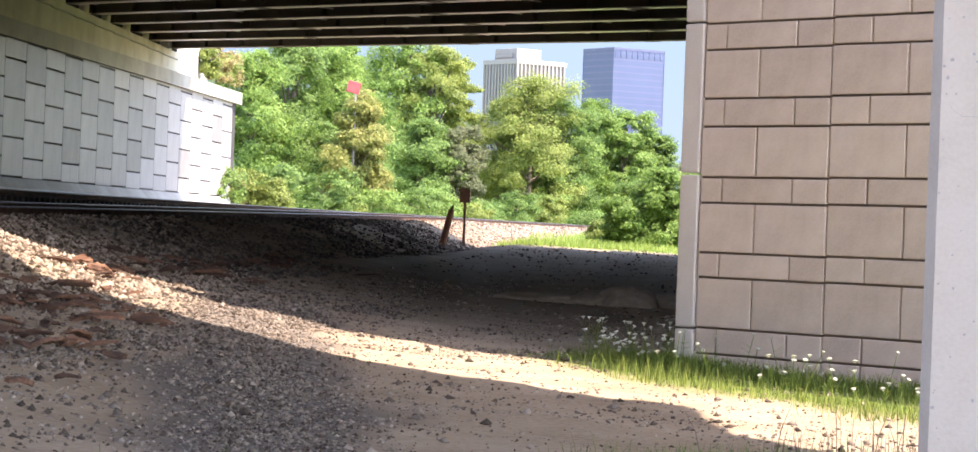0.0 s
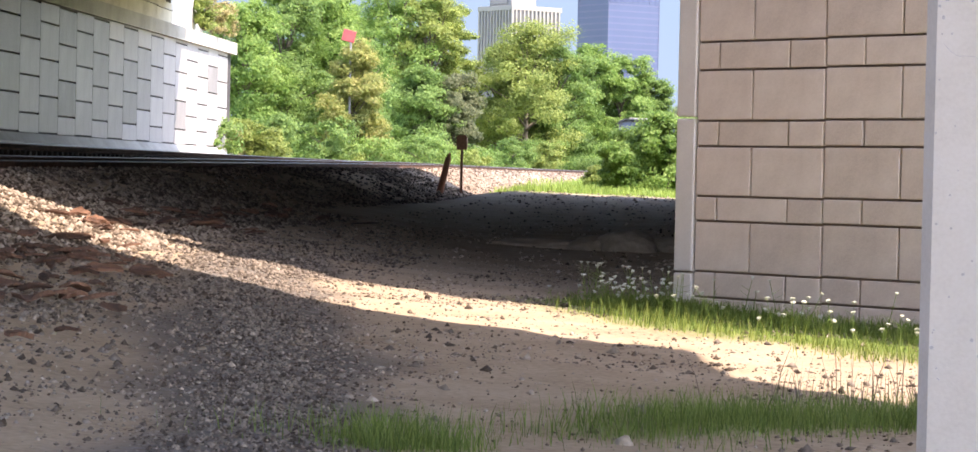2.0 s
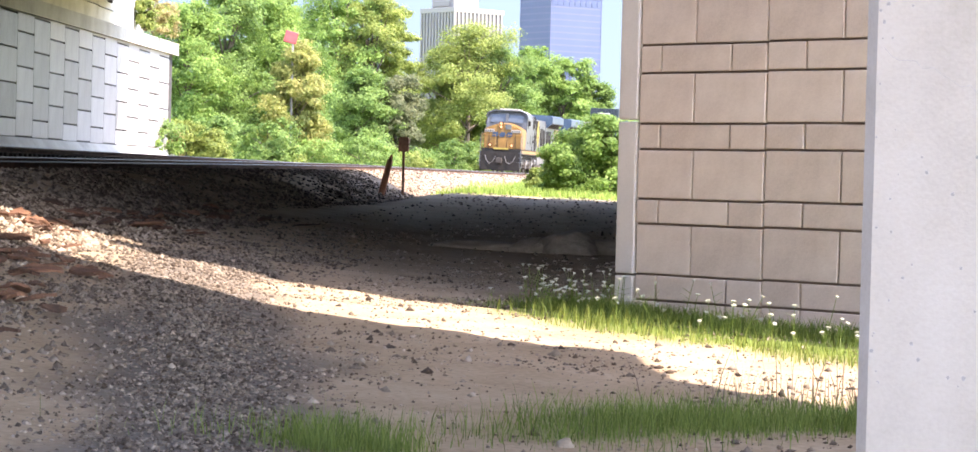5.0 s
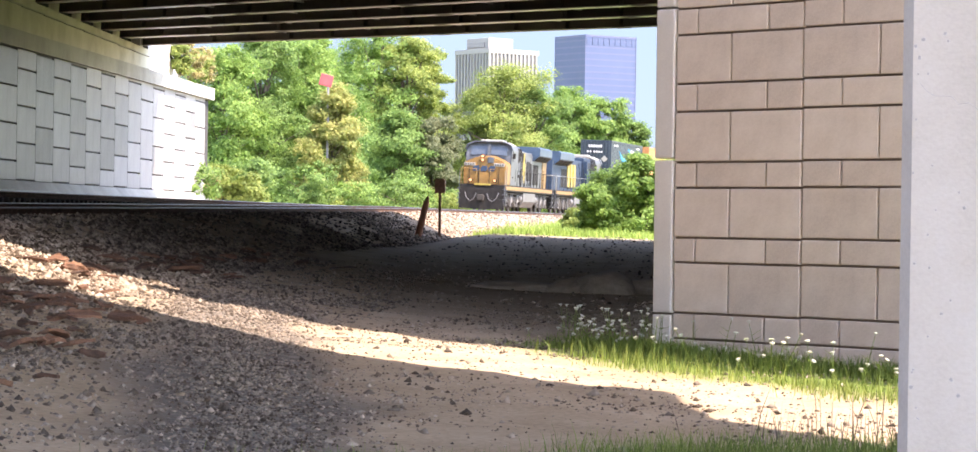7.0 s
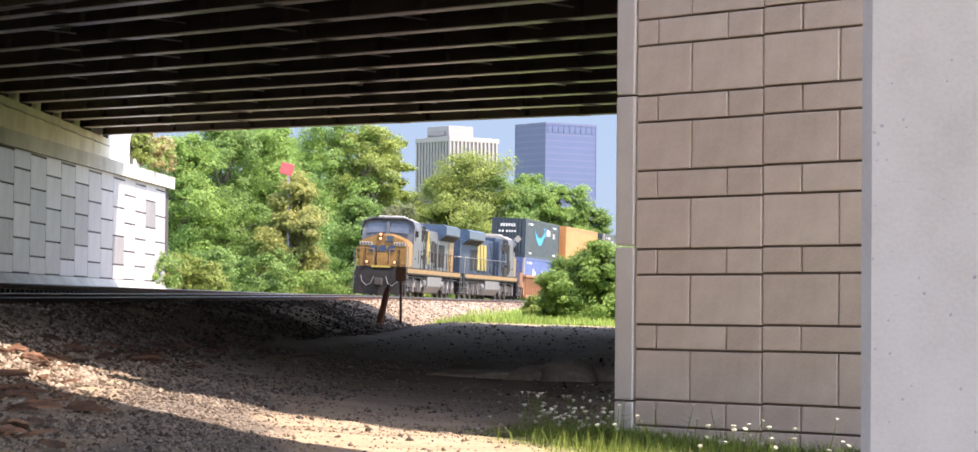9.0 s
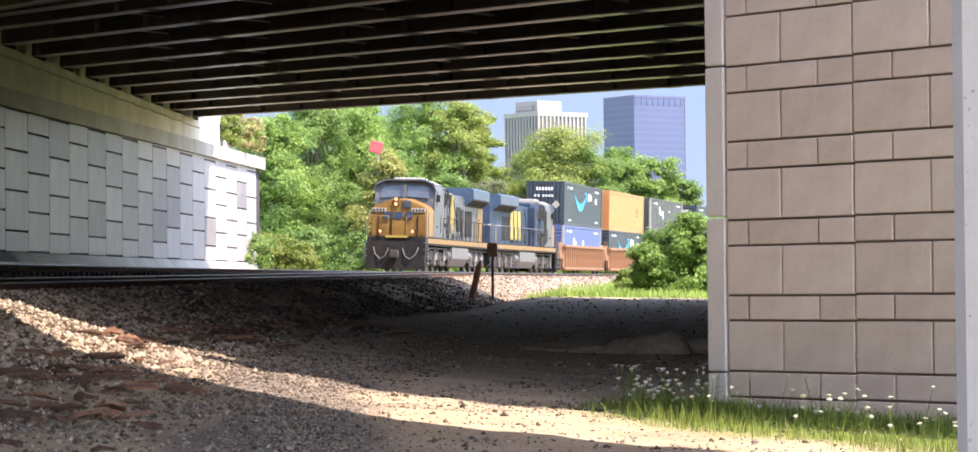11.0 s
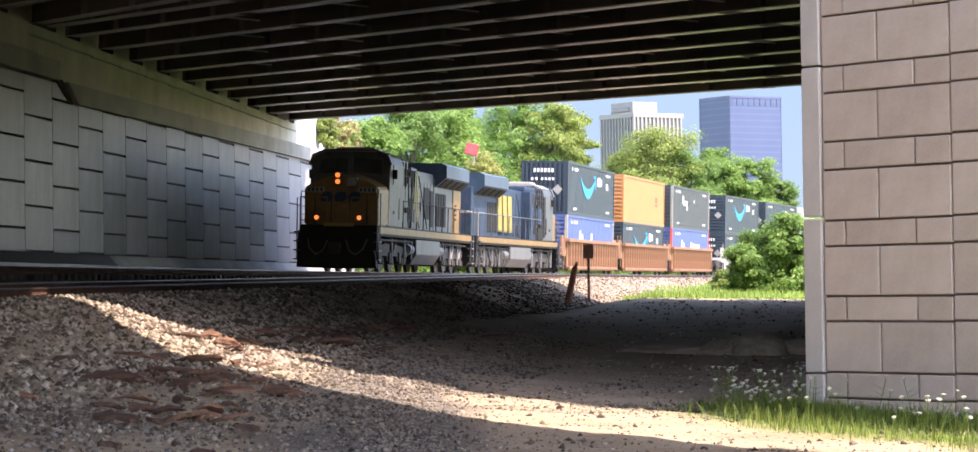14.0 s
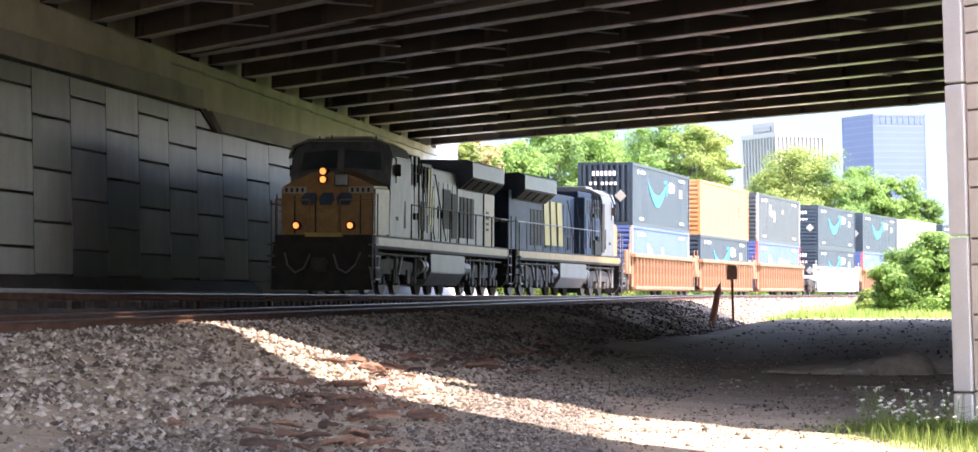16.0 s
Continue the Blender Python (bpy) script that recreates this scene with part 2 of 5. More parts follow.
def raw_mesh(name, verts, faces, mat, smooth=False):
    me = bpy.data.meshes.new(name)
    me.from_pydata([tuple(v) for v in verts], [], [tuple(f) for f in faces])
    me.materials.append(M[mat] if isinstance(mat, str) else mat)
    if smooth:
        me.polygons.foreach_set("use_smooth", [True] * len(me.polygons))
    me.update()
    return me


def part(name, bm, mat, parent, label="", m=None, smooth=False):
    """A bmesh, or a mesh already made, as one object under a thing."""
    me = bm if isinstance(bm, bpy.types.Mesh) else mesh_of(name, bm, mat, smooth)
    ob = new(name, me)
    ob.parent = parent
    if m is not None:
        ob.matrix_basis = m
    if label:
        ob["label"] = label
    return ob


def thing(name, label, category, m=None, group="", kind="", data=None):
    ob = new(name, data)
    if m is not None:
        ob.matrix_basis = m
    return tagged(ob, label, category, group, kind)


def one(name, bm, mat, label, category="", group="", kind="", m=None, smooth=False):
    """A thing that is one mesh."""
    me = bm if isinstance(bm, bpy.types.Mesh) else mesh_of(name, bm, mat, smooth)
    return thing(name, label, category, m, group, kind, me)


# ---- the track's line ----
X0, Y0, H0, KURVE, RAIL_Z, TILT = -19.0, 73.3, 0.0045, 0.0009, 2.12, 1.7


def track(s, off=0.0):
    """Place and heading of the far track's centre at s metres beyond its zero; off metres to its right."""
    h = H0 + KURVE * s
    x = X0 + (math.cos(H0) - math.cos(h)) / KURVE
    y = Y0 + (math.sin(h) - math.sin(H0)) / KURVE
    return x + math.cos(h) * off, y - math.sin(h) * off, h


def track_pose(s, off=0.0, z=RAIL_Z, tilt=TILT):
    x, y, h = track(s, off)
    return Matrix.Translation((x, y, z)) @ pose(0, 0, 0, 0, 0, -math.degrees(h)) @ pose(0, 0, 0, 0, tilt, 0)


NEAR_OFF, NEAR_TILT = 4.4, 3.0


def near_z(s):
    """Height of the near track, which climbs gently to the far one's."""
    return 1.78 + 0.0055 * max(-70, min(s, 45))


def smooth01(a, b, v):
    t = min(1, max(0, (v - a) / (b - a)))
    return t * t * (3 - 2 * t)


def lerp_table(v, table):
    if v <= table[0][0]:
        return table[0][1]
    for (a, p), (b, q) in zip(table, table[1:]):
        if v <= b:
            return p + (q - p) * (v - a) / (b - a)
    return table[-1][1]


def ground_z(x, y):
    """Height of the ground: ballast bed of both tracks, its shoulder, the dirt road, the field beyond."""
    s = y - Y0
    cx = X0 + H0 * s + KURVE / 2 * s * s
    u = x - cx - NEAR_OFF
    base = -0.05 + 0.66 * smooth01(42, 108, y) + 1.1 * smooth01(109, 150, y) - 0.12 * smooth01(-4, 3, x) * (1 - smooth01(42, 60, y))
    base += 0.36 * smooth01(72, 101, y) * (1 - smooth01(109, 135, y)) * (1 - 0.45 * smooth01(-9, 1, x))
    z = lerp_table(u, [(-9.5, 0.9), (-7.2, 1.75), (-2.9, 1.75), (-1.6, 1.42), (1.45, 1.40), (2.3, 1.28), (4.9, 0.62), (7.0, 0.36), (9.2, 0.14), (13, 0.0)])
    z += (near_z(s) - 1.62) * smooth01(-2.9, -1.6, u) * (1 - smooth01(1.6, 4.9, u))
    w = smooth01(7.5, 13.0, u)
    z = z * (1 - w) + base * w if u > 7.5 else z
    if u > 1.2:
        z = max(z, base * smooth01(2.0, 6.0, u))
    return z
# ---- ground ----
def bed_u(x, y):
    """Metres to the right of the near track's centre."""
    s = y - Y0
    return x - (X0 + H0 * s + KURVE / 2 * s * s) - NEAR_OFF


def near_line(x, y, pts, w):
    """1 on a line of points, falling to 0 at w metres from it."""
    best = 1e9
    for (ax, ay), (bx, by) in zip(pts, pts[1:]):
        dx, dy = bx - ax, by - ay
        t = min(1, max(0, ((x - ax) * dx + (y - ay) * dy) / (dx * dx + dy * dy)))
        best = min(best, math.hypot(x - ax - t * dx, y - ay - t * dy))
    return max(0.0, 1 - best / w)


DARK_LINE = [(-6.4, 38.0), (-4.7, 27.0), (-3.3, 19.5), (-2.4, 13.0)]
VERGE = [(-1.3, 33.8), (-0.6, 31.5), (1.0, 28.5), (3.0, 26.0), (5, 24)]
NEAR_GRASS = [(-0.6, 17.0), (0.5, 18.3), (1.6, 18.6), (3.5, 17.5)]
NEAR_TUFT = [(-2.0, 15.2), (-1.7, 15.6)]


def bare(x, y):
    """1 where brown soil shows through the stones."""
    return smooth01(0.06, 0.2, noise.noise((x * 0.55, y * 0.2, 17)) + 0.4 * noise.noise((x * 1.6, y * 0.8, 3)) + 0.22 * (1 - smooth01(29, 36, y)))


def make_ground():
    def axis(near, far, mid, step, grow):
        v, out, d = mid, [mid], step
        while v < far:
            d *= grow if v > near else 1
            v += d
            out.append(v)
        return out
    ys = axis(62, 2800, -14, 0.28, 1.05)
    xr = axis(6, 1500, -9, 0.26, 1.08)
    xl = [-18 - q for q in axis(10, 1500, -9, 0.3, 1.08)][1:]
    xs = xl[::-1] + xr
    verts, gravel, dark, grass = [], [], [], []
    for y in ys:
        for x in xs:
            z = ground_z(x, y)
            u = bed_u(x, y)
            if y < 90:
                z += 0.04 * noise.noise((x * 0.7, y * 0.7, 1)) + 0.022 * noise.noise((x * 2.3, y * 2.3, 5))
            verts.append((x, y, z))
            wob = 0.8 * noise.noise((x * 0.5, y * 0.3, 9))
            lap = 2.4 * (1 - smooth01(28, 36, y))
            gravel.append((1 - smooth01(3.4 + lap, 6.6 + lap, u + 2 * wob)) * (1 - 0.8 * bare(x, y)))
            # the bed beyond the near track is coloured dark for overpass shade
            dark.append(max(1 - smooth01(-1.7, -1.2, u) if y < 100 else 0.0, min(1.0, 1.6 * near_line(x, y, DARK_LINE, 1.2 + wob)) if y < 45 else 0.0))
            far = smooth01(100, 106, y + 3 * wob) * smooth01(4.6 - 1.6 * smooth01(118, 135, y), 6.4 - 2.6 * smooth01(118, 135, y), u + wob) + smooth01(104, 110, y) * (1 - smooth01(-13, -10.5, u))
            close = max(near_line(x, y, VERGE, 1.9), 0.5 * near_line(x, y, NEAR_GRASS, 0.9), 0.6 * near_line(x, y, NEAR_TUFT, 0.5)) if y < 45 and x > -6 else 0
            grass.append(min(1.0, far + close))
    n = len(xs)
    faces = [(j * n + i, j * n + i + 1, j * n + i + n + 1, j * n + i + n) for j in range(len(ys) - 1) for i in range(n - 1)]
    me = raw_mesh("ground", verts, faces, "ground", True)
    for nm, vals in (("gravel", gravel), ("dark", dark), ("grass", grass)):
        me.attributes.new(nm, "FLOAT", "POINT").data.foreach_set("value", vals)
    one("ground", me, "ground", "tan packed dirt, grey ballast bed and green grass", kind="structure")


make_ground()


# ---- tracks ----
def make_track(name, off, z, tilt, s0, s1, label):
    prof = [(-0.075, 0), (0.075, 0), (0.075, 0.012), (0.012, 0.035), (0.01, 0.13), (0.036, 0.145), (0.036, 0.17), (-0.036, 0.17), (-0.036, 0.145), (-0.01, 0.13), (-0.012, 0.035), (-0.075, 0.012)]
    root = thing(name, label, "railway track", kind="structure")
    for side in (-0.755, 0.755):
        verts, faces, k = [], [], len(prof)
        ss = np.arange(s0, s1, 2.5)
        for s in ss:
            m = track_pose(s, off, z(s), tilt)
            verts += [m @ Vector((a + side, 0, b - 0.17)) for a, b in prof]
        for i in range(len(ss) - 1):
            for j in range(k):
                faces.append((i * k + j, i * k + (j + 1) % k, (i + 1) * k + (j + 1) % k, (i + 1) * k + j))
        rail = part("rail", raw_mesh("rail", verts, faces, "rail"), "rail", root)
        verts, faces = [], []
        for s in ss:
            m = track_pose(s, off, z(s), tilt)
            verts += [m @ Vector((side + a, 0, b)) for a, b in ((0.039, -0.015), (0.037, -0.004), (0.03, 0.003), (-0.036, 0.003), (-0.039, -0.015))]
        for i in range(len(ss) - 1):
            for j in range(4):
                faces.append((i * 5 + j, i * 5 + j + 1, i * 5 + j + 6, i * 5 + j + 5))
        part("rail_head", raw_mesh("rail_head", verts, faces, "railhead"), "railhead", rail, "polished steel running surface")
    bm = bmesh.new()
    box(bm, -1.3, 1.3, -0.115, 0.115, -0.36, -0.175, 0.012)
    tie = mesh_of("tie", bm, "tie")
    for i, s in enumerate(np.arange(max(s0, -70), min(s1, 75), 0.55)):
        part("tie", tie, "tie", root, m=track_pose(float(s), off, z(float(s)), tilt))


make_track("near_track", NEAR_OFF, near_z, NEAR_TILT, -95, 520, "rusty steel rails on weathered wooden ties")
make_track("far_track", 0.0, lambda s: RAIL_Z, TILT, -95, 520, "rusty steel rails carrying the freight train")

# ---- bridge over the tracks ----
GD = Vector((0.787, -0.617, 0)).normalized()
NEARER = 0.935  # the wall and the far fascia stand this much nearer than first set out
BEAM_Z = 1.5 + 8.3 * NEARER


def wall_x(y):
    return -25.0 * NEARER - 0.03 * (y - 66 * NEARER)


WALL_M = Matrix.Translation(EYE) @ Matrix.Scale(NEARER, 4) @ Matrix.Translation((-25.0, 66, -1.5)) @ pose(0, 0, 0, 0, 0, math.degrees(math.atan(0.03)))


def make_wall():
    w = thing("wall_west", "retaining wall of staggered grey concrete panels", "retaining wall", WALL_M, kind="structure")
    # plain unseen run past the panels, added to keep out sky light
    bm = bmesh.new()
    box(bm, -1.2, -0.09, -110, 81, 0.5, 8.3)
    part("backing", bm, "dark", w)
    bm = bmesh.new()
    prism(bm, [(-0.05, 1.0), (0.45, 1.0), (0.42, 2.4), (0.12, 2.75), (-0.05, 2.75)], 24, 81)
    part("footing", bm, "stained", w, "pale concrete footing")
    # darker near end of the footing, shade put into its colour
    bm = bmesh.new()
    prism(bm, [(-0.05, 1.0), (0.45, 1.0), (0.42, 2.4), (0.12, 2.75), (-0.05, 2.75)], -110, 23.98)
    part("footing", bm, "panel_shaded", w, "concrete footing with shade in its dark colour")
    bm = bmesh.new()
    prism(bm, [(19.75, 7.74), (81.3, 8.0), (81.3, 8.66), (18.4, 8.38)], -0.6, 0.22, "x")
    part("coping", bm, "stained", w)
    bm = bmesh.new()
    prism(bm, [(17.4, 8.44), (19.3, 7.74), (19.75, 7.74), (18.4, 8.38), (18.3, 8.44)], -0.5, 0.06, "x")
    part("joint_gap", bm, "dark", w, "dark slanting joint")
    bm = bmesh.new()
    box(bm, -0.6, 0.22, -110, 17.4, 8.36, 9.0, 0.03)
    part("coping", bm, "stained", w)
    full = {}
    prng = random.Random(21)
    cols = 0
    y = 0.84 - 3.27 * 10
    while y < 79.0:
        z = 2.8 - (0.71 if cols % 2 else 0)
        while z < 8.3:
            a, b = max(z, 2.75) + 0.03, min(z + 1.42, 8.36) - 0.04
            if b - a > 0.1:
                # panels go from shaded to sunlit copies along the wall, mixed at random
                daylight = prng.random() * 0.5 + smooth01(2, 74, y)
                tone = "_shaded" if daylight < 0.62 else "" if daylight < 1.02 else "_sunlit"
                key = (round(b - a, 2), tone)
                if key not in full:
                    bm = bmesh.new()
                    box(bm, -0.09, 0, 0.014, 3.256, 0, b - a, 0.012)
                    full[key] = mesh_of("panel", bm, "panel" + tone)
                part("panel", full[key], "panel" + tone, w, m=Matrix.Translation((0, y, a)))
            z += 1.42
        y += 3.27
        cols += 1


make_wall()


NEAR_P = Vector((-0.45, 33.45, 0))
NEAR_SKEW = 1.9
BEAM_ANGLE = -46.3
ALONG, ACROSS = 3.19, 2.87  # from one beam to the next: along the beams and square to them


def deck_frame(p, slope, cross):
    """x along the beams, y away, z up, leaning with the deck's grade and crossfall."""
    c, s = math.cos(radians(BEAM_ANGLE)), math.sin(radians(BEAM_ANGLE))
    ex = Vector((c, s, slope)).normalized()
    ez = ex.cross(Vector((-s, c, cross))).normalized()
    ey = ez.cross(ex)
    m = Matrix((ex, ey, ez)).transposed().to_4x4()
    m.translation = p
    return m


FAR_DECK = deck_frame((-25.5, 120.8, 9.34), -0.022, -0.037)
NEAR_DECK = deck_frame((-24.3, 78.4, 9.71), -0.011, -0.0247)


def east_x(y):
    return -0.1 + 0.012 * (y - 33)


def reach(m, y, wx):
    """Where the beam at y across the deck meets the line x = wx(y) of a wall, in beam metres."""
    lo, hi = -60.0, 110.0
    for _ in range(50):
        mid = (lo + hi) / 2
        p = m @ Vector((mid, y, 0))
        lo, hi = (mid, hi) if p.x < wx(p.y) else (lo, mid)
    return lo


def make_deck(m, label, count, edge, outline, first_pale):
    br = thing("overpass", label, "bridge", m, kind="structure")
    bm = bmesh.new()
    prism(bm, outline, 1.75, 2.0, "z")
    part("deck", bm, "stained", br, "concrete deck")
    ys = [-ACROSS * i for i in range(count)] + ([edge] if edge else [])
    for i, y in enumerate(ys):
        x0, x1 = reach(m, y, lambda q: wall_x(q) - 0.95), reach(m, y, east_x) + 0.8
        bm = bmesh.new()
        box(bm, x0, x1, y - 0.012, y + 0.012, 0.035, 1.72)
        box(bm, x0, x1, y - 0.2, y + 0.2, 1.71, 1.748)
        x = x0 + 0.6
        while x < x1:
            for sy in (-1, 1):
                box(bm, x - 0.01, x + 0.01, min(y + sy * 0.012, y + sy * 0.19), max(y + sy * 0.012, y + sy * 0.19), 0.036, 1.71)
            x += 3.0
        g = part("girder", bm, "girder", br)
        # pale flanges hold the ground's reflected light in their colour
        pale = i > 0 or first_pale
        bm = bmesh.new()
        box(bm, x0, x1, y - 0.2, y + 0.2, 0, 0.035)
        part("flange", bm, "flange" if pale else "girder", g, "lower flange, bounced light in its pale colour" if pale else "")
        # plates that splice the flange, and the bearing under the beam's end
        for k in range(3):
            bm = bmesh.new()
            xs = x0 + (x1 - x0) * (0.3 + 0.27 * k) + 0.7 * (i % 3)
            box(bm, xs, xs + 0.7, y - 0.17, y + 0.17, -0.018, -0.001)
            part("splice_plate", bm, "girder", g)
        bm = bmesh.new()
        xb = reach(m, y, lambda q: wall_x(q) - 0.62)
        box(bm, xb - 0.25, xb + 0.15, y - 0.22, y + 0.22, -0.14, -0.001, 0.02)
        part("bearing", bm, "dark", g, "dark bearing pad")
    for i in range(count - 1):
        a = ys[i + 1]
        x, x1 = reach(m, a, wall_x) + 1.5 + (1.3 * i) % 6.0, reach(m, a, east_x)
        while x < x1 - 1:
            bm = bmesh.new()
            box(bm, x - 0.008, x + 0.008, a + 0.19, a + ACROSS - 0.19, 0.34, 1.15)
            cf = part("cross_frame", bm, "girder", br)
            # strut drawn in the same near-white, painting the light it catches
            bm = bmesh.new()
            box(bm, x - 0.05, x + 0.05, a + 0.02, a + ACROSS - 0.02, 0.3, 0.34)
            part("strut", bm, "flange", cf, "lower strut, caught light in its pale colour")
            x += 6.0
    return br


def make_bridge():
    xa, xb = -45.0, 30.0
    far = make_deck(FAR_DECK, "steel girder overpass with dark painted beams", 10, -ACROSS * 9 - 1.95,
                    [(-4, 1.7), (62, 1.7), (92, -ACROSS * 9 - 2.2), (18, -ACROSS * 9 - 2.2)], False)
    bm = bmesh.new()
    box(bm, -4, 62, 1.25, 1.7, 2.0, 2.95, 0.04)
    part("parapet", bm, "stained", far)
    # the nearer half, its edge parapet turned a little from the beams
    edge = Matrix.Translation(NEAR_P) @ pose(0, 0, 0, 0, 0, math.degrees(math.atan2(GD.y, GD.x))) @ pose(0, 0.8, 0, 0, 0, -NEAR_SKEW)
    back = NEAR_DECK.inverted()
    e0, e1 = back @ (edge @ Vector((xa, 0.2, 11))), back @ (edge @ Vector((xb, 0.2, 11)))
    near = make_deck(NEAR_DECK, "nearer half of the steel girder overpass", 5, 0, [(-8, 0.45), (75, 0.45), (e1.x, e1.y), (e0.x, e0.y)], True)
    bm = bmesh.new()
    box(bm, xa, xb, 0, 0.45, BEAM_Z + 1.2, BEAM_Z + 2.95, 0.04, m=back @ edge)
    part("parapet", bm, "stained", near)
    # abutments: seat and back wall on the west, face on the east
    def seat_top(y):
        return 9.71 - 0.0084 * (y - 64)
    ab = thing("abutment_west", "stained beige concrete bridge seat above the panels", "abutment", WALL_M, kind="structure")
    for y0, y1 in ((-28.0, 15.55), (15.7, 64.0)):
        bm = bmesh.new()
        prism(bm, [(y0, 8.25), (y1, 8.25), (y1, seat_top(y1)), (y0, seat_top(y0))], -1.9, -0.32 if y0 < 0 else -0.42, "x")
        part("bridge_seat", bm, "seat", ab)
        bm = bmesh.new()
        prism(bm, [(y0, seat_top(y0)), (y1, seat_top(y1)), (y1, seat_top(y1) + 1.9), (y0, seat_top(y0) + 1.9)], -2.2, -1.2, "x")
        part("back_wall", bm, "seat", ab)
    bm = bmesh.new()
    for k in range(12):
        y0, y1 = 15.72 + 4.02 * k, 15.72 + 4.02 * (k + 1)
        box(bm, -0.6, -0.34, y0, y1 - 0.05, seat_top(y1) - 0.36, seat_top(y1) - 0.3, 0.01)
    box(bm, -0.5, 0.02, -28, 15.5, 9.02, 9.12, 0.02)
    part("ledge", bm, "stained", ab)
    bm = bmesh.new()
    prism(bm, [(62.6, 8.4), (74.5, 8.4), (74.5, 9.3), (70.5, 11.3), (62.6, 12.2)], -1.6, -0.62, "x")
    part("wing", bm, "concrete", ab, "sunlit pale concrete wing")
    bm = bmesh.new()
    prism(bm, [(-0.1, 34.2), (2.4, 34.2), (2.9, 98), (0.7, 99)], -0.4, BEAM_Z + 0.4, "z")
    one("abutment_east", bm, "concrete", "plain concrete abutment face", "abutment", kind="structure")


make_bridge()

# the overpass beside it, over the camera: its deck shades the dirt road
def make_near_deck():
    lean = 1 / math.tan(radians(SUN_EL))
    shade = [(-60, 98, 1.4), (-16.3, 47.4, 1.6), (-15.3, 44.5, 1.6), (-13.9, 43.3, 1.5), (-12.4, 41.8, 1.3), (-8.9, 35.0, 0.57), (-5.46, 30.6, 0.19), (-2.9, 27.5, 0.0), (-1.5, 26.4, -0.1), (-0.3, 25.6, -0.12), (0.12, 22.3, -0.13),
             (0.65, 21.1, -0.14), (1.45, 20.3, -0.16), (9, 15, -0.2), (9, -9, -0.2), (-60, 45, 0)]
    bm = bmesh.new()
    prism(bm, [(x + SUN_AZ[0] * lean * (10 - z), y + SUN_AZ[1] * lean * (10 - z)) for x, y, z in shade], 10.0, 10.4, "z")
    one("overpass_near", bm, "stained", "concrete deck of the neighbouring overpass", "bridge", kind="structure")


make_near_deck()


def make_wing():
    a = math.degrees(math.atan(-0.95))
    w = thing("wall_wing", "abutment wall of tan ashlar concrete blocks", "abutment", Matrix.Translation((-0.45, 33.5, 0)) @ pose(0, 0, 0, 0, 0, a), kind="structure")
    # rises unseen above the blocks, added height to widen the wall's shadow
    bm = bmesh.new()
    box(bm, 0.16, 16, 0.05, 1.2, -0.7, 14.5)
    part("core", bm, "joint", w)
    # pale corner pilaster in lifts
    zs = [-0.7, 0.36, 2.3, 4.2, 6.1, 8.0, 9.75]
    for z0, z1 in zip(zs, zs[1:]):
        bm = bmesh.new()
        box(bm, -0.15, 0.165, -0.03, 0.8, z0 + 0.012, z1 - 0.012, 0.025)
        part("pilaster_block", bm, "pilaster", w, "pale smooth concrete corner block")
    meshes = {}

    def block(u0, u1, z0, z1, proud):
        key = (round(u1 - u0, 2), round(z1 - z0, 2))
        if key not in meshes:
            bm = bmesh.new()
            box(bm, 0.014, key[0] - 0.014, -0.012, 0.05, 0.014, key[1] - 0.014, 0.014)
            meshes[key] = mesh_of("block", bm, "block")
        part("block", meshes[key], "block", w, m=Matrix.Translation((u0, proud, z0)))
    rng = random.Random(4)
    lines = [-0.3, 0.06, 0.38, 1.01, 1.32, 1.94, 2.26, 2.89, 3.24, 3.85, 4.18]
    while lines[-1] < 11.5:
        lines.append(lines[-1] + (0.63 if len(lines) % 2 else 0.33))
    wide = 2.11
    for i, (z0, z1) in enumerate(zip(lines, lines[1:])):
        large = z1 - z0 > 0.5
        for c in range(6):
            u = 0.185 + wide * c
            cuts = ([0, 0.445, 1] if large else [0, 0.175, 0.73, 1]) if c % 2 == 0 else ([0, 0.56, 1] if large else [0, 0.29, 0.86, 1])
            dz = 0.0 if c % 2 == 0 else 0.012
            for p, q in zip(cuts, cuts[1:]):
                block(u + wide * p, u + wide * q, z0 + dz, z1 + dz, rng.uniform(-0.006, 0.006))


make_wing()


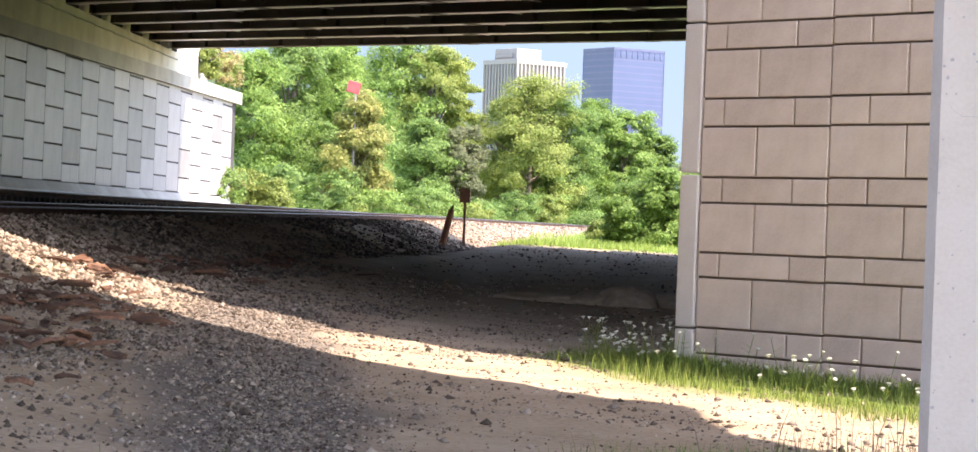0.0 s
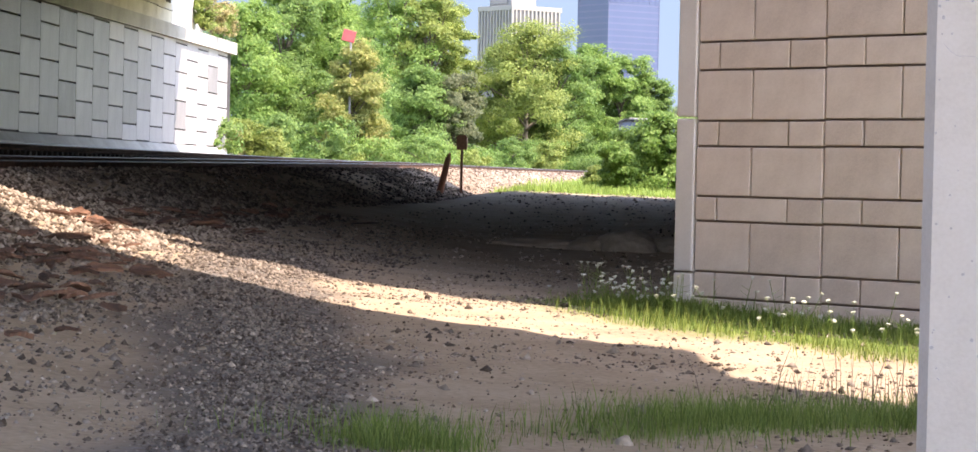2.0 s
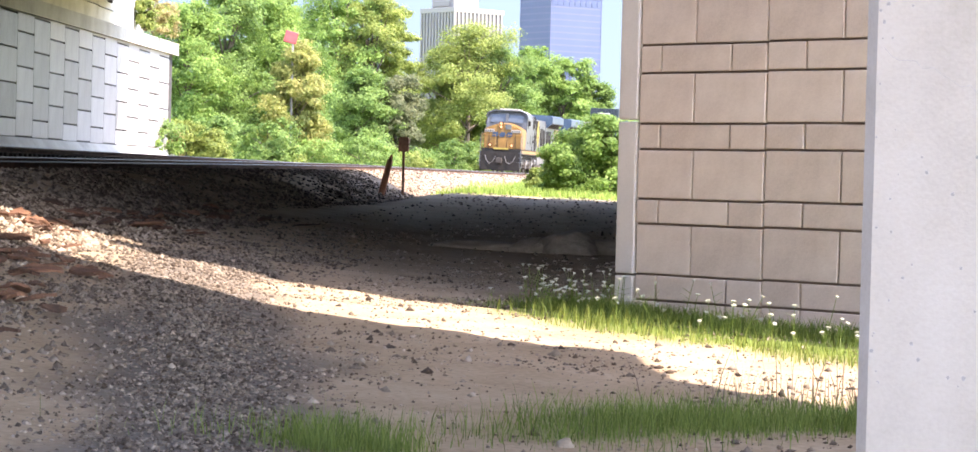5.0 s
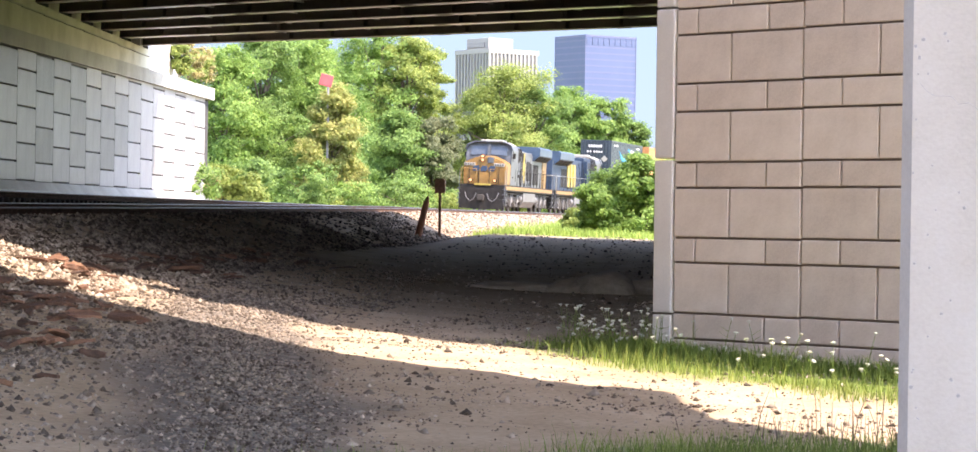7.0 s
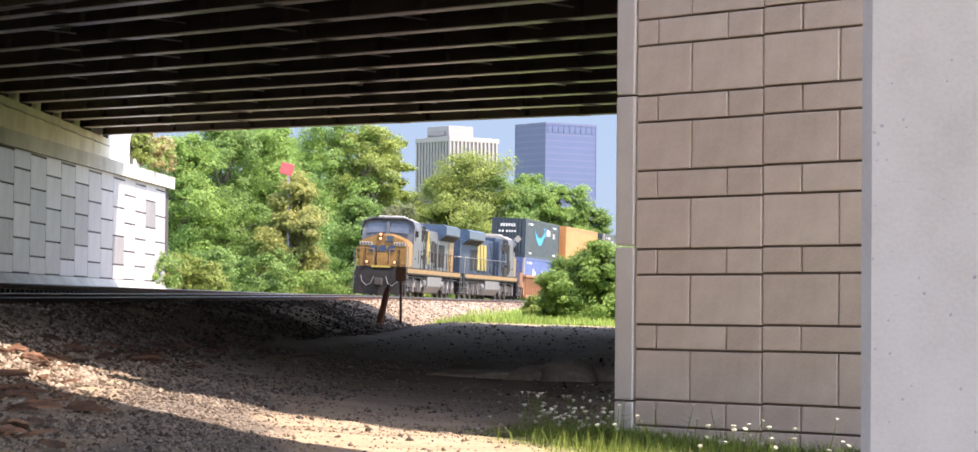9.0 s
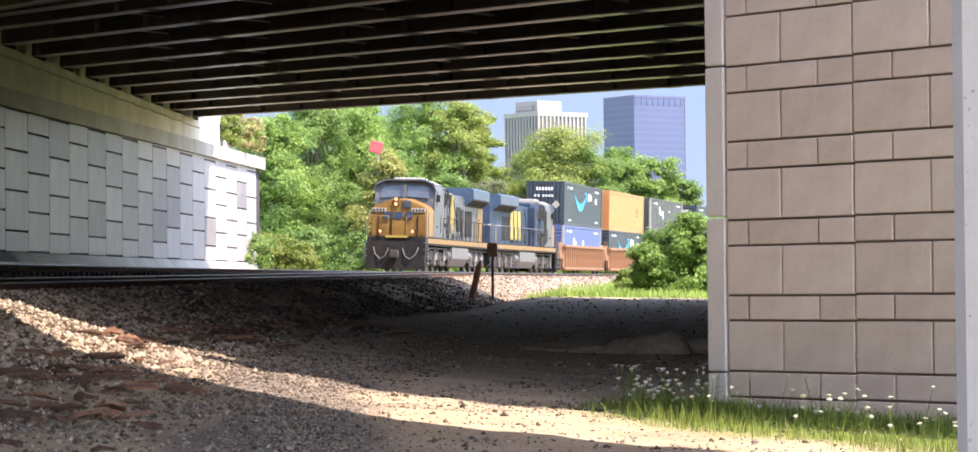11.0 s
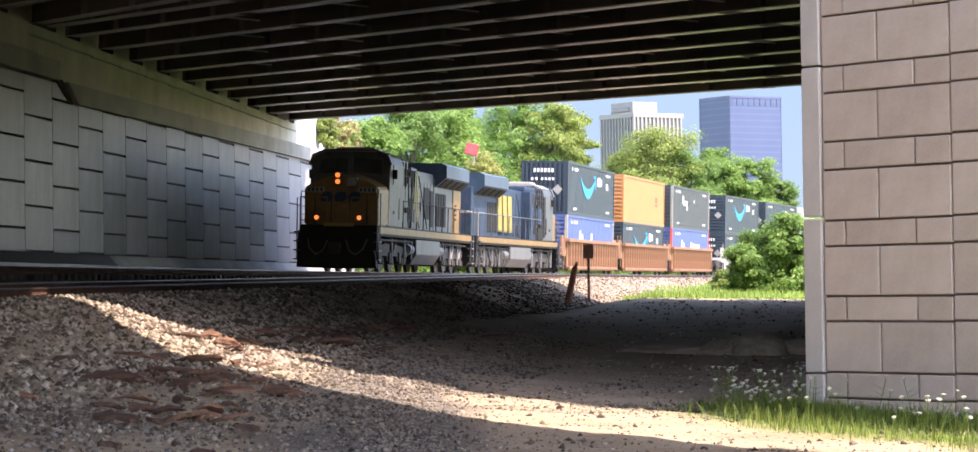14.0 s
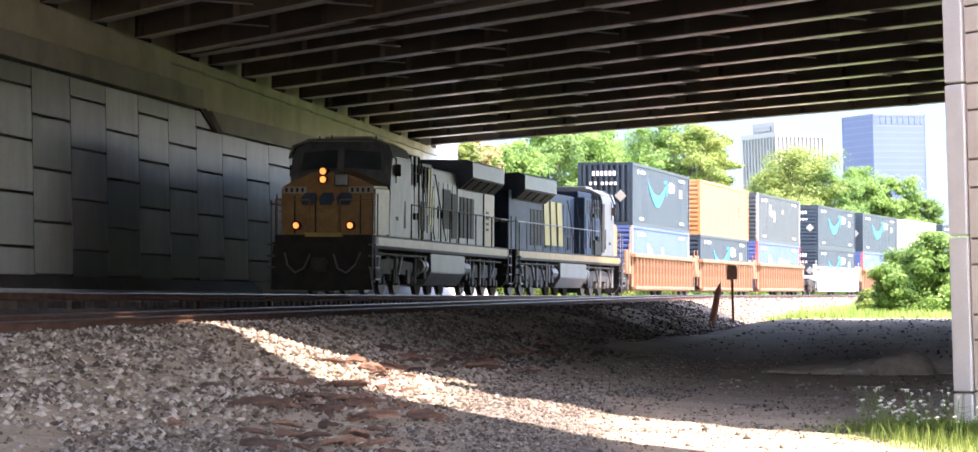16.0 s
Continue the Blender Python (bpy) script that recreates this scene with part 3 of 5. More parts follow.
def make_near_wall():
    root = thing("wall_near", "smooth pale concrete wall with pits and a crack", "wall", Matrix.Translation((0.655, 9.0, 0)) @ pose(0, 0, 0, 0, 0, -24), kind="structure")
    bm = bmesh.new()
    prism(bm, [(0.0, 0.055), (0.055, 0.0), (6, 0.0), (6, 1.2), (0.0, 1.2)], -0.6, 10.0, "z")
    part("wall_body", bm, "whitewall", root)
    rng = random.Random(8)
    for k in range(60):
        bm = bmesh.new()
        r = rng.uniform(0.0025, 0.007)
        x, z = rng.uniform(0.1, 0.75) if k < 46 else rng.uniform(0.06, 0.1), rng.uniform(0.75, 2.4)
        vs = cyl(bm, (x, -0.0015, z), (x, 0.004, z), r, n=9)
        for v in vs:
            v.co.x += rng.uniform(-0.3, 0.3) * r
            v.co.z += rng.uniform(-0.3, 0.3) * r
        part("pit", bm, "pit", root)
    bm = bmesh.new()
    x, z = 0.08, 1.98
    while x < 0.5:
        x2, z2 = x + rng.uniform(0.02, 0.04), z + rng.uniform(-0.03, 0.008)
        cyl(bm, (x, 0, z), (x2, 0, z2), 0.0007, n=4)
        x, z = x2, z2
    part("crack", bm, "pit", root, "hairline crack")


make_near_wall()


# ---- trees and bushes ----
def leaves(rng, clumps, per, size, spread):
    """Pointed leaves scattered about clump centres."""
    n = len(clumps) * per
    c = np.repeat(np.array(clumps), per, axis=0)
    d = rng.normal(size=(n, 3))
    d /= np.linalg.norm(d, axis=1)[:, None]
    pos = c[:, :3] + d * np.array((1, 1, 0.6)) * (c[:, 3:4] * spread) * rng.random((n, 1)) ** 0.45
    axis = np.array((1, 1, 0.5)) * (c[:, :3] - np.array((0, 0, c[:, 2].mean())))
    axis /= np.linalg.norm(axis, axis=1)[:, None] + 1e-6
    nrm = 0.7 * axis + 0.5 * d + np.array((0, 0, 0.45)) + rng.normal(size=(n, 3)) * 0.5
    nrm /= np.linalg.norm(nrm, axis=1)[:, None]
    a = np.cross(nrm, rng.normal(size=(n, 3)))
    a /= np.linalg.norm(a, axis=1)[:, None]
    b = np.cross(nrm, a)
    k = size * (0.55 + 0.9 * rng.random((n, 1)))
    v = np.stack([pos - a * k, pos + a * k * 0.5 - b * k * 0.8, pos + a * k * 0.5 + b * k * 0.8], axis=1).reshape(-1, 3)
    return v, np.arange(3 * n).reshape(-1, 3)


def fast_mesh(name, v, f, mat):
    """A mesh of equal polygons from arrays."""
    k = f.shape[1]
    me = bpy.data.meshes.new(name)
    me.vertices.add(len(v))
    me.vertices.foreach_set("co", np.ascontiguousarray(v, dtype=np.float32).ravel())
    me.loops.add(f.size)
    me.loops.foreach_set("vertex_index", np.ascontiguousarray(f, dtype=np.int32).ravel())
    me.polygons.add(len(f))
    me.polygons.foreach_set("loop_start", np.arange(0, f.size, k, dtype=np.int32))
    me.update(calc_edges=True)
    me.materials.append(M[mat])
    return me


def tree(x, y, h, w, seed, mat="leaf", name="tree", label="full green broadleaf tree", low=0.1, size=0.2, count=340, per=84, flat=0.75, z=None, lobes=22):
    """Tapered trunk, limbs to each lobe, and a crown of leaves in clumps over the lobes."""
    rng = np.random.default_rng(seed)
    z = ground_z(x, y) if z is None else z
    root = thing(name, label, name.replace("_", " "), Matrix.Translation((x, y, z - 0.05)))
    bm = bmesh.new()
    cyl(bm, (0, 0, 0), (0.1, 0, h * 0.62), 0.018 * h + 0.02, 0.008 * h, 8)
    spots = []
    for k in range(lobes):
        t = low + 0.08 + (0.9 - low - 0.08) * ((k + rng.random()) / lobes)
        reach = w * 0.5 * math.sqrt(max(0.05, 1 - (2 * (t - 0.42) / 1.25) ** 2)) * 0.78
        an = k * 2.4 + rng.normal() * 0.5
        rr = reach * (0.35 + 0.65 * rng.random())
        spots.append((math.cos(an) * rr, math.sin(an) * rr, h * t, w * (0.11 + 0.08 * rng.random())))
    spots.append((0, 0, h * 0.9, w * 0.12))
    for lx, ly, lz, lr in spots:
        z0 = max(0.1, min(lz * 0.75, h * 0.58))
        cyl(bm, (0.1 * z0 / h, 0, z0), (lx, ly, lz), 0.007 * h, 0.0025 * h, 5)
    part("trunk", bm, "bark", root)
    clumps = []
    for i in range(count):
        lx, ly, lz, lr = spots[i % len(spots)]
        d = rng.normal(size=3)
        d /= np.linalg.norm(d)
        p = np.array((lx, ly, lz)) + d * lr * rng.random() ** 0.4 * np.array((1.1, 1.1, flat))
        p[2] = min(max(p[2], 0.12), h)
        clumps.append((*p, (0.08 * w + 0.16) * (0.5 + 0.9 * rng.random())))
    v, f = leaves(rng, clumps, per, size, 1.0)
    part("crown", fast_mesh("crown", v, f, mat), mat, root)
    return root


def on_ray(yaw, y):
    return -math.tan(radians(yaw)) * y


GREEN, OLIVE = "full green broadleaf tree", "yellow-green broadleaf tree with layered branches"
TREES = [  # bearing, distance, height, width, leaf, label
    (10.3, 160, 10.6, 6.5, "leafbright", GREEN), (9.5, 166, 12.0, 7.5, "leaf", GREEN), (8.6, 172, 12.2, 7, "leafbright", GREEN), (9.0, 190, 13.5, 8, "leaf", GREEN),
    (7.95, 162, 8.4, 4.4, "leafochre", "small tree with ochre seed clusters"), (7.9, 215, 12.6, 8, "leaf", GREEN),
    (8.15, 252, 16.0, 9, "leafbright", GREEN), (6.35, 250, 17.6, 8, "leafyel", OLIVE), (6.9, 250, 18.2, 10, "leafbright", "tall slender green broadleaf tree"), (6.1, 256, 17.0, 6.5, "leafyel", OLIVE), (7.4, 265, 17.5, 8, "leaf", "tall slender green broadleaf tree"), (5.8, 240, 9.4, 6, "leafdull", "dull olive tree in shade"), (6.6, 238, 10, 7, "leaf", GREEN),
    (4.25, 262, 15.6, 12.5, "leafyel", OLIVE), (4.8, 268, 13.5, 9, "leafyel", OLIVE), (3.6, 266, 13.6, 9, "leaf", GREEN), (4.2, 275, 11, 12, "leaf", GREEN),
    (2.95, 290, 14.6, 7.5, "leafbright", GREEN), (2.2, 292, 13.6, 8, "leafbright", GREEN), (1.6, 296, 11.6, 6, "leaf", GREEN), (2.5, 300, 10.5, 10, "leaf", GREEN),
    (0.9, 310, 8.5, 9, "leafdull", "dull olive tree in shade"), (-0.4, 320, 9.5, 12, "leaf", GREEN), (-2.2, 300, 12, 12, "leaf", GREEN), (12.2, 175, 10.5, 8, "leaf", GREEN)]
BEHIND = {(9.0, 190), (7.9, 215), (7.4, 265), (4.2, 275), (2.5, 300), (-0.4, 320), (-2.2, 300), (12.2, 175)}
for i, (yaw, y, h, w, mat, lab) in enumerate(TREES):
    tree(on_ray(yaw, y), y, h * 1.1, w * 1.08, 10 + i, mat, label=lab, size=0.04 + y / 3900, flat=0.45 if mat == "leafyel" else 0.8, low=0.05, lobes=30,
         count=150 if (yaw, y) in BEHIND else 430, per=128)
# shrubs along the far side of the line
rngs = random.Random(21)
for k in range(30):
    s = 62 + 6.0 * k + rngs.uniform(-2, 2)
    x, y, _ = track(s, -6.2 - rngs.uniform(0, 4))
    tree(x, y, rngs.uniform(2.0, 3.9), rngs.uniform(4.2, 6.5), 80 + k, rngs.choice(["leafbright", "leaf", "leafbright", "leafyel"]), "shrub", "low leafy green shrub beside the track", low=0.0, size=0.085, count=100, per=80, lobes=14)
# bush before the line and its neighbours
for i, (yaw, y, h, w) in enumerate([(1.75, 117, 3.0, 3.3), (1.15, 116, 3.7, 3.6), (0.5, 117, 3.4, 3.4), (2.1, 116, 2.3, 2.4)]):
    tree(on_ray(yaw, y), y, h, w, 50 + i, "leafbright" if i % 2 else "leaf", "bush", "dense green roadside bush", low=0.0, size=0.062, count=220, per=150, lobes=26)
for i, (yaw, y, h, w, mat) in enumerate([(10.9, 139, 4.3, 2.6, "leafyel"), (10.3, 138, 3.5, 2.6, "leafyel"), (11.3, 140, 3.6, 2.2, "leaf"), (9.7, 138, 3.0, 2.6, "leafyel"), (10.6, 137, 3.0, 1.8, "straw"), (2.7, 124, 1.0, 1.3, "leafyel")]):
    tree(on_ray(yaw, y), y, h, w, 60 + i, mat, "shrub", "weedy yellow-green scrub at the wall's end", low=0.0, size=0.06, count=120, per=90, lobes=14)
for i, y in enumerate((137.5, 140, 142.5, 144.5)):
    tree(wall_x(y * NEARER) - 0.1, y * NEARER, 1.5 + 0.3 * (i % 2), 1.8, 70 + i, "straw" if i % 2 else "leafyel", "shrub", "dry weeds growing on top of the wall", low=0.0, size=0.07, count=60, per=45, z=8.47, lobes=10)


# ---- grass, weeds, flowers ----
def blades(rng, xy, hmin, hmax, width):
    n = len(xy)
    z = np.array([ground_z(a, b) for a, b in xy])
    h = hmin + (hmax - hmin) * rng.random(n) ** 1.6
    an, lean = rng.random(n) * 6.283, rng.normal(size=(n, 2)) * 0.22
    w = width * (0.6 + 0.8 * rng.random(n))
    side = np.stack([np.cos(an) * w, np.sin(an) * w, 0 * w], 1)
    p0 = np.stack([xy[:, 0], xy[:, 1], z - 0.02], 1)
    p1 = p0 + np.stack([lean[:, 0] * h * 0.35, lean[:, 1] * h * 0.35, h * 0.55], 1)
    p2 = p0 + np.stack([lean[:, 0] * h, lean[:, 1] * h, h], 1)
    v = np.stack([p0 - side, p0 + side, p1 + side * 0.8, p1 - side * 0.8, p2 + side * 0.15, p2 - side * 0.15], 1).reshape(-1, 3)
    k = np.arange(n)[:, None] * 6
    f = np.concatenate([k + np.array([0, 1, 2, 3]), k + np.array([3, 2, 4, 5])])
    return v, f


def on_line(rng, pts, n, spread):
    """Points scattered about a line of points."""
    pts = np.array(pts, float)
    i = rng.integers(0, len(pts) - 1, n)
    t = rng.random((n, 1))
    return pts[i] * (1 - t) + pts[i + 1] * t + rng.normal(size=(n, 2)) * spread


def turf(name, label, groups, mat):
    vs, fs, base = [], [], 0
    for v, f in groups:
        vs.append(v)
        fs.append(f + base)
        base += len(v)
    one(name, fast_mesh(name, np.concatenate(vs), np.concatenate(fs), mat), mat, label, "grass", kind="stuff")


rg = np.random.default_rng(5)
WALL_FOOT = [(-0.7, 33.2), (1.2, 31.4), (3.4, 29.3), (6.0, 26.8)]
turf("grass", "lush green grass at the foot of the block wall", [
    blades(rg, on_line(rg, [(-1.1, 33.4), (-0.6, 32.3), (1.2, 30.2), (3.4, 28.0)], 13000, 0.4), 0.04, 0.23, 0.005),
    blades(rg, on_line(rg, [(-1.4, 32.0), (-0.6, 30.4), (1.0, 27.6), (2.2, 25.6), (3.4, 24.2)], 1700, 0.35), 0.03, 0.2, 0.004)], "grass")
turf("weeds", "leafy yellow-green weeds at the sunny edge of the grass", [
    blades(rg, on_line(rg, [(-1.45, 31.4), (-0.6, 29.6), (0.9, 26.8), (2.0, 24.9), (3.2, 23.4)], 1500, 0.28), 0.04, 0.26, 0.005)], "leafyel")
turf("grass", "tall green grass in the dirt of the foreground", [
    blades(rg, on_line(rg, [(-0.5, 17.3), (0.4, 18.2), (1.6, 18.8), (2.6, 18.4)], 9500, 0.36), 0.04, 0.25, 0.003),
    blades(rg, on_line(rg, [(-1.95, 14.9), (-1.62, 15.4)], 1500, 0.2), 0.04, 0.26, 0.0028),
    blades(rg, on_line(rg, [(-2.6, 15.3), (-1.0, 16.4), (-0.2, 16.6)], 700, 0.4), 0.04, 0.2, 0.003)], "grass")
turf("dry_weeds", "thin dry seed stalks along the grass", [blades(rg, on_line(rg, [(0.6, 19.6), (1.5, 20.0), (2.4, 19.4)], 160, 0.35), 0.2, 0.5, 0.004)], "bark")
n = 30000
fy = 106 + 75 * rg.random(n) ** 1.4
fx = np.array([on_ray(a, b) for a, b in zip(-3 + 9 * rg.random(n), fy)])
ok = np.array([4.7 - 1.7 * smooth01(118, 135, b) < bed_u(a, b) < 40 for a, b in zip(fx, fy)])
turf("grass", "sunlit bright green meadow grass beyond the overpass", [blades(rg, np.stack([fx[ok], fy[ok]], 1), 0.08, 0.4, 0.02)], "meadow")
n = 9000
fs_ = 40 + 190 * rg.random(n)
pts = np.array([track(a, b)[:2] for a, b in zip(fs_, -4.4 - 4 * rg.random(n))])
turf("grass", "rank grass along the far side of the track", [blades(rg, pts, 0.2, 0.8, 0.03)], "grass")


def wildflower(seed):
    """A stalk with side stems, each carrying a flat white flower head."""
    rng = random.Random(seed)
    root = thing("wildflower", "white umbel wildflower on a thin green stalk", "flower", group="white wildflowers by the wall")
    h = (0.22, 0.32, 0.42, 0.55)[seed % 4]
    bm = bmesh.new()
    cyl(bm, (0, 0, 0), (0.03, 0.01, h), 0.005, 0.003, 5)
    for k in range(5):
        z = h * (0.25 + 0.12 * k)
        an = rng.random() * 6.28
        cyl(bm, (0.03 * z / h, 0, z), (0.1 * math.cos(an), 0.1 * math.sin(an), z + 0.05), 0.003, 0.001, 4)
    part("stalk", bm, "grass", root)
    bm = bmesh.new()
    r = rng.uniform(0.02, 0.031)
    for k in range(13):
        an, rr = k * 2.4, r * math.sqrt(k / 13)
        x, y = 0.03 + rr * math.cos(an), 0.01 + rr * math.sin(an)
        cyl(bm, (0.03, 0.01, h - 0.02), (x, y, h + 0.012), 0.001, 0.001, 3)
        g = bmesh.ops.create_icosphere(bm, subdivisions=1, radius=r * 0.34)
        bmesh.ops.transform(bm, matrix=Matrix.Translation((x, y, h + 0.02 - 9 * rr * rr)) @ Matrix.Diagonal((1, 1, 0.9, 1)), verts=g["verts"])
    part("flower_head", bm, "petal", root, "flat white flower head")
    return root


protos = [wildflower(k) for k in range(4)]
spots = on_line(rg, [(-1.2, 33.0), (-0.5, 31.0), (0.6, 29.2), (1.6, 27.7), (2.6, 26.4)], 110, 0.4)
spots[:52] = on_line(rg, [(-1.4, 33.8), (-0.8, 31.6)], 52, 0.3)
for k, (x, y) in enumerate(spots):
    if bed_u(x, y) < 5 or (y - 33.5) > -0.95 * (x + 0.45) - 0.25 and x > -0.6:
        x, y = x - 0.5, y - 0.7
    m = Matrix.Translation((x, y, ground_z(x, y) - 0.02)) @ pose(0, 0, 0, rg.normal() * 14, rg.normal() * 14, rg.random() * 360)
    if k < 4:
        protos[k].matrix_basis = m
    else:
        copy_thing(protos[k % 4], m)


# ---- stones and scrap ----
def stones(rng, xy, smin, smax, sink=0.3, zs=None):
    """Angular stones: octahedra with pushed corners, half sunk in the ground."""
    n = len(xy)
    base = np.array([(1, 0, 0), (0, 1, 0), (-1, 0, 0), (0, -1, 0), (0, 0, 0.75), (0, 0, -0.75)], float)
    size = smin + (smax - smin) * rng.random(n) ** 2.2
    v = base[None] * (0.65 + 0.7 * rng.random((n, 6, 1))) + rng.normal(size=(n, 6, 3)) * 0.16
    an = rng.random(n) * 6.283
    c, s = np.cos(an)[:, None], np.sin(an)[:, None]
    x, y, zz = v[..., 0] * c - v[..., 1] * s, v[..., 0] * s + v[..., 1] * c, v[..., 2]
    gz = np.array([ground_z(a, b) + (0.04 * noise.noise((a * 0.7, b * 0.7, 1)) + 0.022 * noise.noise((a * 2.3, b * 2.3, 5))) for a, b in xy])
    v = np.stack([x, y, zz], 2) * size[:, None, None] + np.stack([xy[:, 0], xy[:, 1], gz + size * (0.5 - sink)], 1)[:, None]
    tri = np.array([(0, 1, 4), (1, 2, 4), (2, 3, 4), (3, 0, 4), (1, 0, 5), (2, 1, 5), (3, 2, 5), (0, 3, 5)])
    f = (np.arange(n)[:, None, None] * 6 + tri[None]).reshape(-1, 3)
    return v.reshape(-1, 3), f


def scatter(rng, n, y0, y1, u0, u1, power=1.0):
    y = y0 + (y1 - y0) * rng.random(n) ** power
    u = u0 + (u1 - u0) * rng.random(n)
    s = y - Y0
    x = u + X0 + H0 * s + KURVE / 2 * s * s + NEAR_OFF
    ok = (x > -0.40 * y - 0.6) & (x < 0.10 * y + 0.5)
    keep = rng.random(n)
    ok &= np.array([y[i] > 104 or keep[i] > 0.72 * bare(x[i], y[i]) for i in range(n)])
    return np.stack([x[ok], y[ok]], 1)


def pile(name, label, mat, groups):
    vs, fs, base = [], [], 0
    for v, f in groups:
        vs.append(v)
        fs.append(f + base)
        base += len(v)
    one(name, fast_mesh(name, np.concatenate(vs), np.concatenate(fs), mat), mat, label, "stones", kind="stuff")


rs = np.random.default_rng(9)
pile("ballast", "grey and tan crushed stone ballast", "stone", [
    stones(rs, scatter(rs, 30000, 22, 47, 1.2, 6.4, 0.9), 0.02, 0.068),
    stones(rs, scatter(rs, 7000, 105, 190, 1.2, 4.6), 0.035, 0.07), stones(rs, scatter(rs, 5000, 28, 80, -1.3, 1.3), 0.03, 0.06)])
pile("gravel", "loose pale gravel on the dirt road", "stone", [stones(rs, scatter(rs, 24000, 13, 46, 8.5, 19, 0.75), 0.006, 0.022), stones(rs, scatter(rs, 1500, 13, 50, 6, 18, 0.8), 0.02, 0.05), stones(rs, scatter(rs, 3500, 46, 106, 6, 17), 0.02, 0.06)])
# the shoulder from 47 to 104 takes dark stone to paint the overpass shade
pile("dark_gravel", "dark crushed stone strewn over the dirt, and for shade under the overpass", "stonedark", [
    stones(rs, scatter(rs, 13000, 13, 45, 6.0, 9.5, 0.8), 0.01, 0.04), stones(rs, on_line(rs, DARK_LINE, 16000, 0.42), 0.007, 0.024), stones(rs, scatter(rs, 1500, 14, 40, 6, 18, 0.8), 0.015, 0.055), stones(rs, scatter(rs, 7000, 13, 34, 9, 19, 0.8), 0.006, 0.02), stones(rs, scatter(rs, 6000, 13, 32, 5, 8.6, 0.8), 0.01, 0.042), stones(rs, scatter(rs, 9000, 14, 60, 3, 9, 0.8), 0.012, 0.04), stones(rs, scatter(rs, 7000, 47, 60, 1.2, 6.4), 0.03, 0.075), stones(rs, scatter(rs, 6000, 60, 104, 1.2, 5.0), 0.04, 0.08)])


def scrap_piece(x, y, seed, length, width):
    """A bent, splintered slab of rusty scrap lying on the ground."""
    rng = random.Random(seed)
    bm = bmesh.new()
    n = 7
    a = [(length * (k / (n - 1) - 0.5), width * (0.5 + rng.uniform(-0.22, 0.15)) * (1 if 0 < k < n - 1 else 0.55)) for k in range(n)]
    pts = a + [(p, -q * rng.uniform(0.7, 1.1)) for p, q in a[::-1]]
    vs = prism(bm, pts, 0, 0.018 + 0.02 * rng.random(), "z")
    for v in vs:
        v.co.z += 0.10 * width * math.cos(v.co.x * 5 / length) + 0.25 * abs(v.co.y) * rng.choice((0.4, 1))
    m = Matrix.Translation((x, y, ground_z(x, y) + 0.045)) @ pose(0, 0, 0, rng.uniform(-16, 22), rng.uniform(-10, 10), rng.uniform(-80, 80))
    one("scrap_piece", bm, "scrap", "broken rusty brown slab lying on the gravel", "debris", "scrap pieces on the ballast", m=m)


rd = random.Random(31)
for k, (x, y, n) in enumerate([(-9.4, 40.2, 6), (-9.4, 38.8, 4), (-8.4, 34.2, 4), (-8.8, 33.6, 3), (-7.0, 27.9, 5), (-6.7, 28.4, 4), (-6.7, 25.8, 2), (-6.2, 23.1, 2), (-9.8, 45, 4), (-9.6, 49, 4), (-9.4, 50.8, 3),
                               (-9.5, 57.8, 4), (-7.3, 29.4, 4), (-7.9, 28.8, 4), (-9.5, 47, 3), (-8.8, 30.5, 1), (-9.0, 53.5, 4), (-8.2, 57, 3),
                               (-9.2, 39.4, 5), (-7.6, 30.6, 6), (-7.2, 31.0, 4), (-6.15, 24.2, 5), (-5.8, 23.8, 3), (-5.4, 20.0, 3), (-9.5, 44.2, 4), (-8.9, 43.8, 4), (-8.3, 44.6, 4), (-6.6, 24.6, 4)]):
    for j in range(n):
        scrap_piece(x + rd.gauss(0, 0.4), y + rd.gauss(0, 0.5), 100 + 10 * k + j, rd.uniform(0.18, 0.6) * (0.75 if y < 28 else 1.15), rd.uniform(0.07, 0.22))


def boulder(x, y, r, seed, label, sq=0.5, wide=1.0):
    bm = bmesh.new()
    bmesh.ops.create_icosphere(bm, subdivisions=4, radius=r)
    for v in bm.verts:
        p = v.co / r
        v.co *= 1 + 0.25 * noise.noise(p * 1.3 + Vector((seed, 0, 0))) + 0.08 * noise.noise(p * 4 + Vector((0, seed, 0)))
        v.co.z *= sq
        v.co.x *= wide
    one("boulder", bm, M["lump"], label, "boulder", m=Matrix.Translation((x, y, ground_z(x, y) + r * sq * 0.25)), smooth=True)


M["lump"] = material("lump", [(0.3, (0.2, 0.162, 0.122)), (0.55, (0.28, 0.235, 0.185)), (0.75, (0.37, 0.32, 0.265))], scale=5, bump=0.5, bump_scale=25)
for k, (x, y, r, sq, wide) in enumerate([(-1.9, 55, 0.62, 0.62, 1.0), (-2.5, 55.4, 0.5, 0.5, 1.3), (-1.2, 55.6, 0.5, 0.5, 1.2), (-3.7, 55.8, 0.5, 0.3, 2.4), (-0.55, 16.1, 0.055, 0.8, 1.0), (-7.9, 36.5, 0.1, 0.5, 1.0)]):
    boulder(x, y, r, 3 + k, "rough dusty lump of spoil in the dirt" if r > 0.2 else "pale rounded cobble in the dirt", sq, wide)


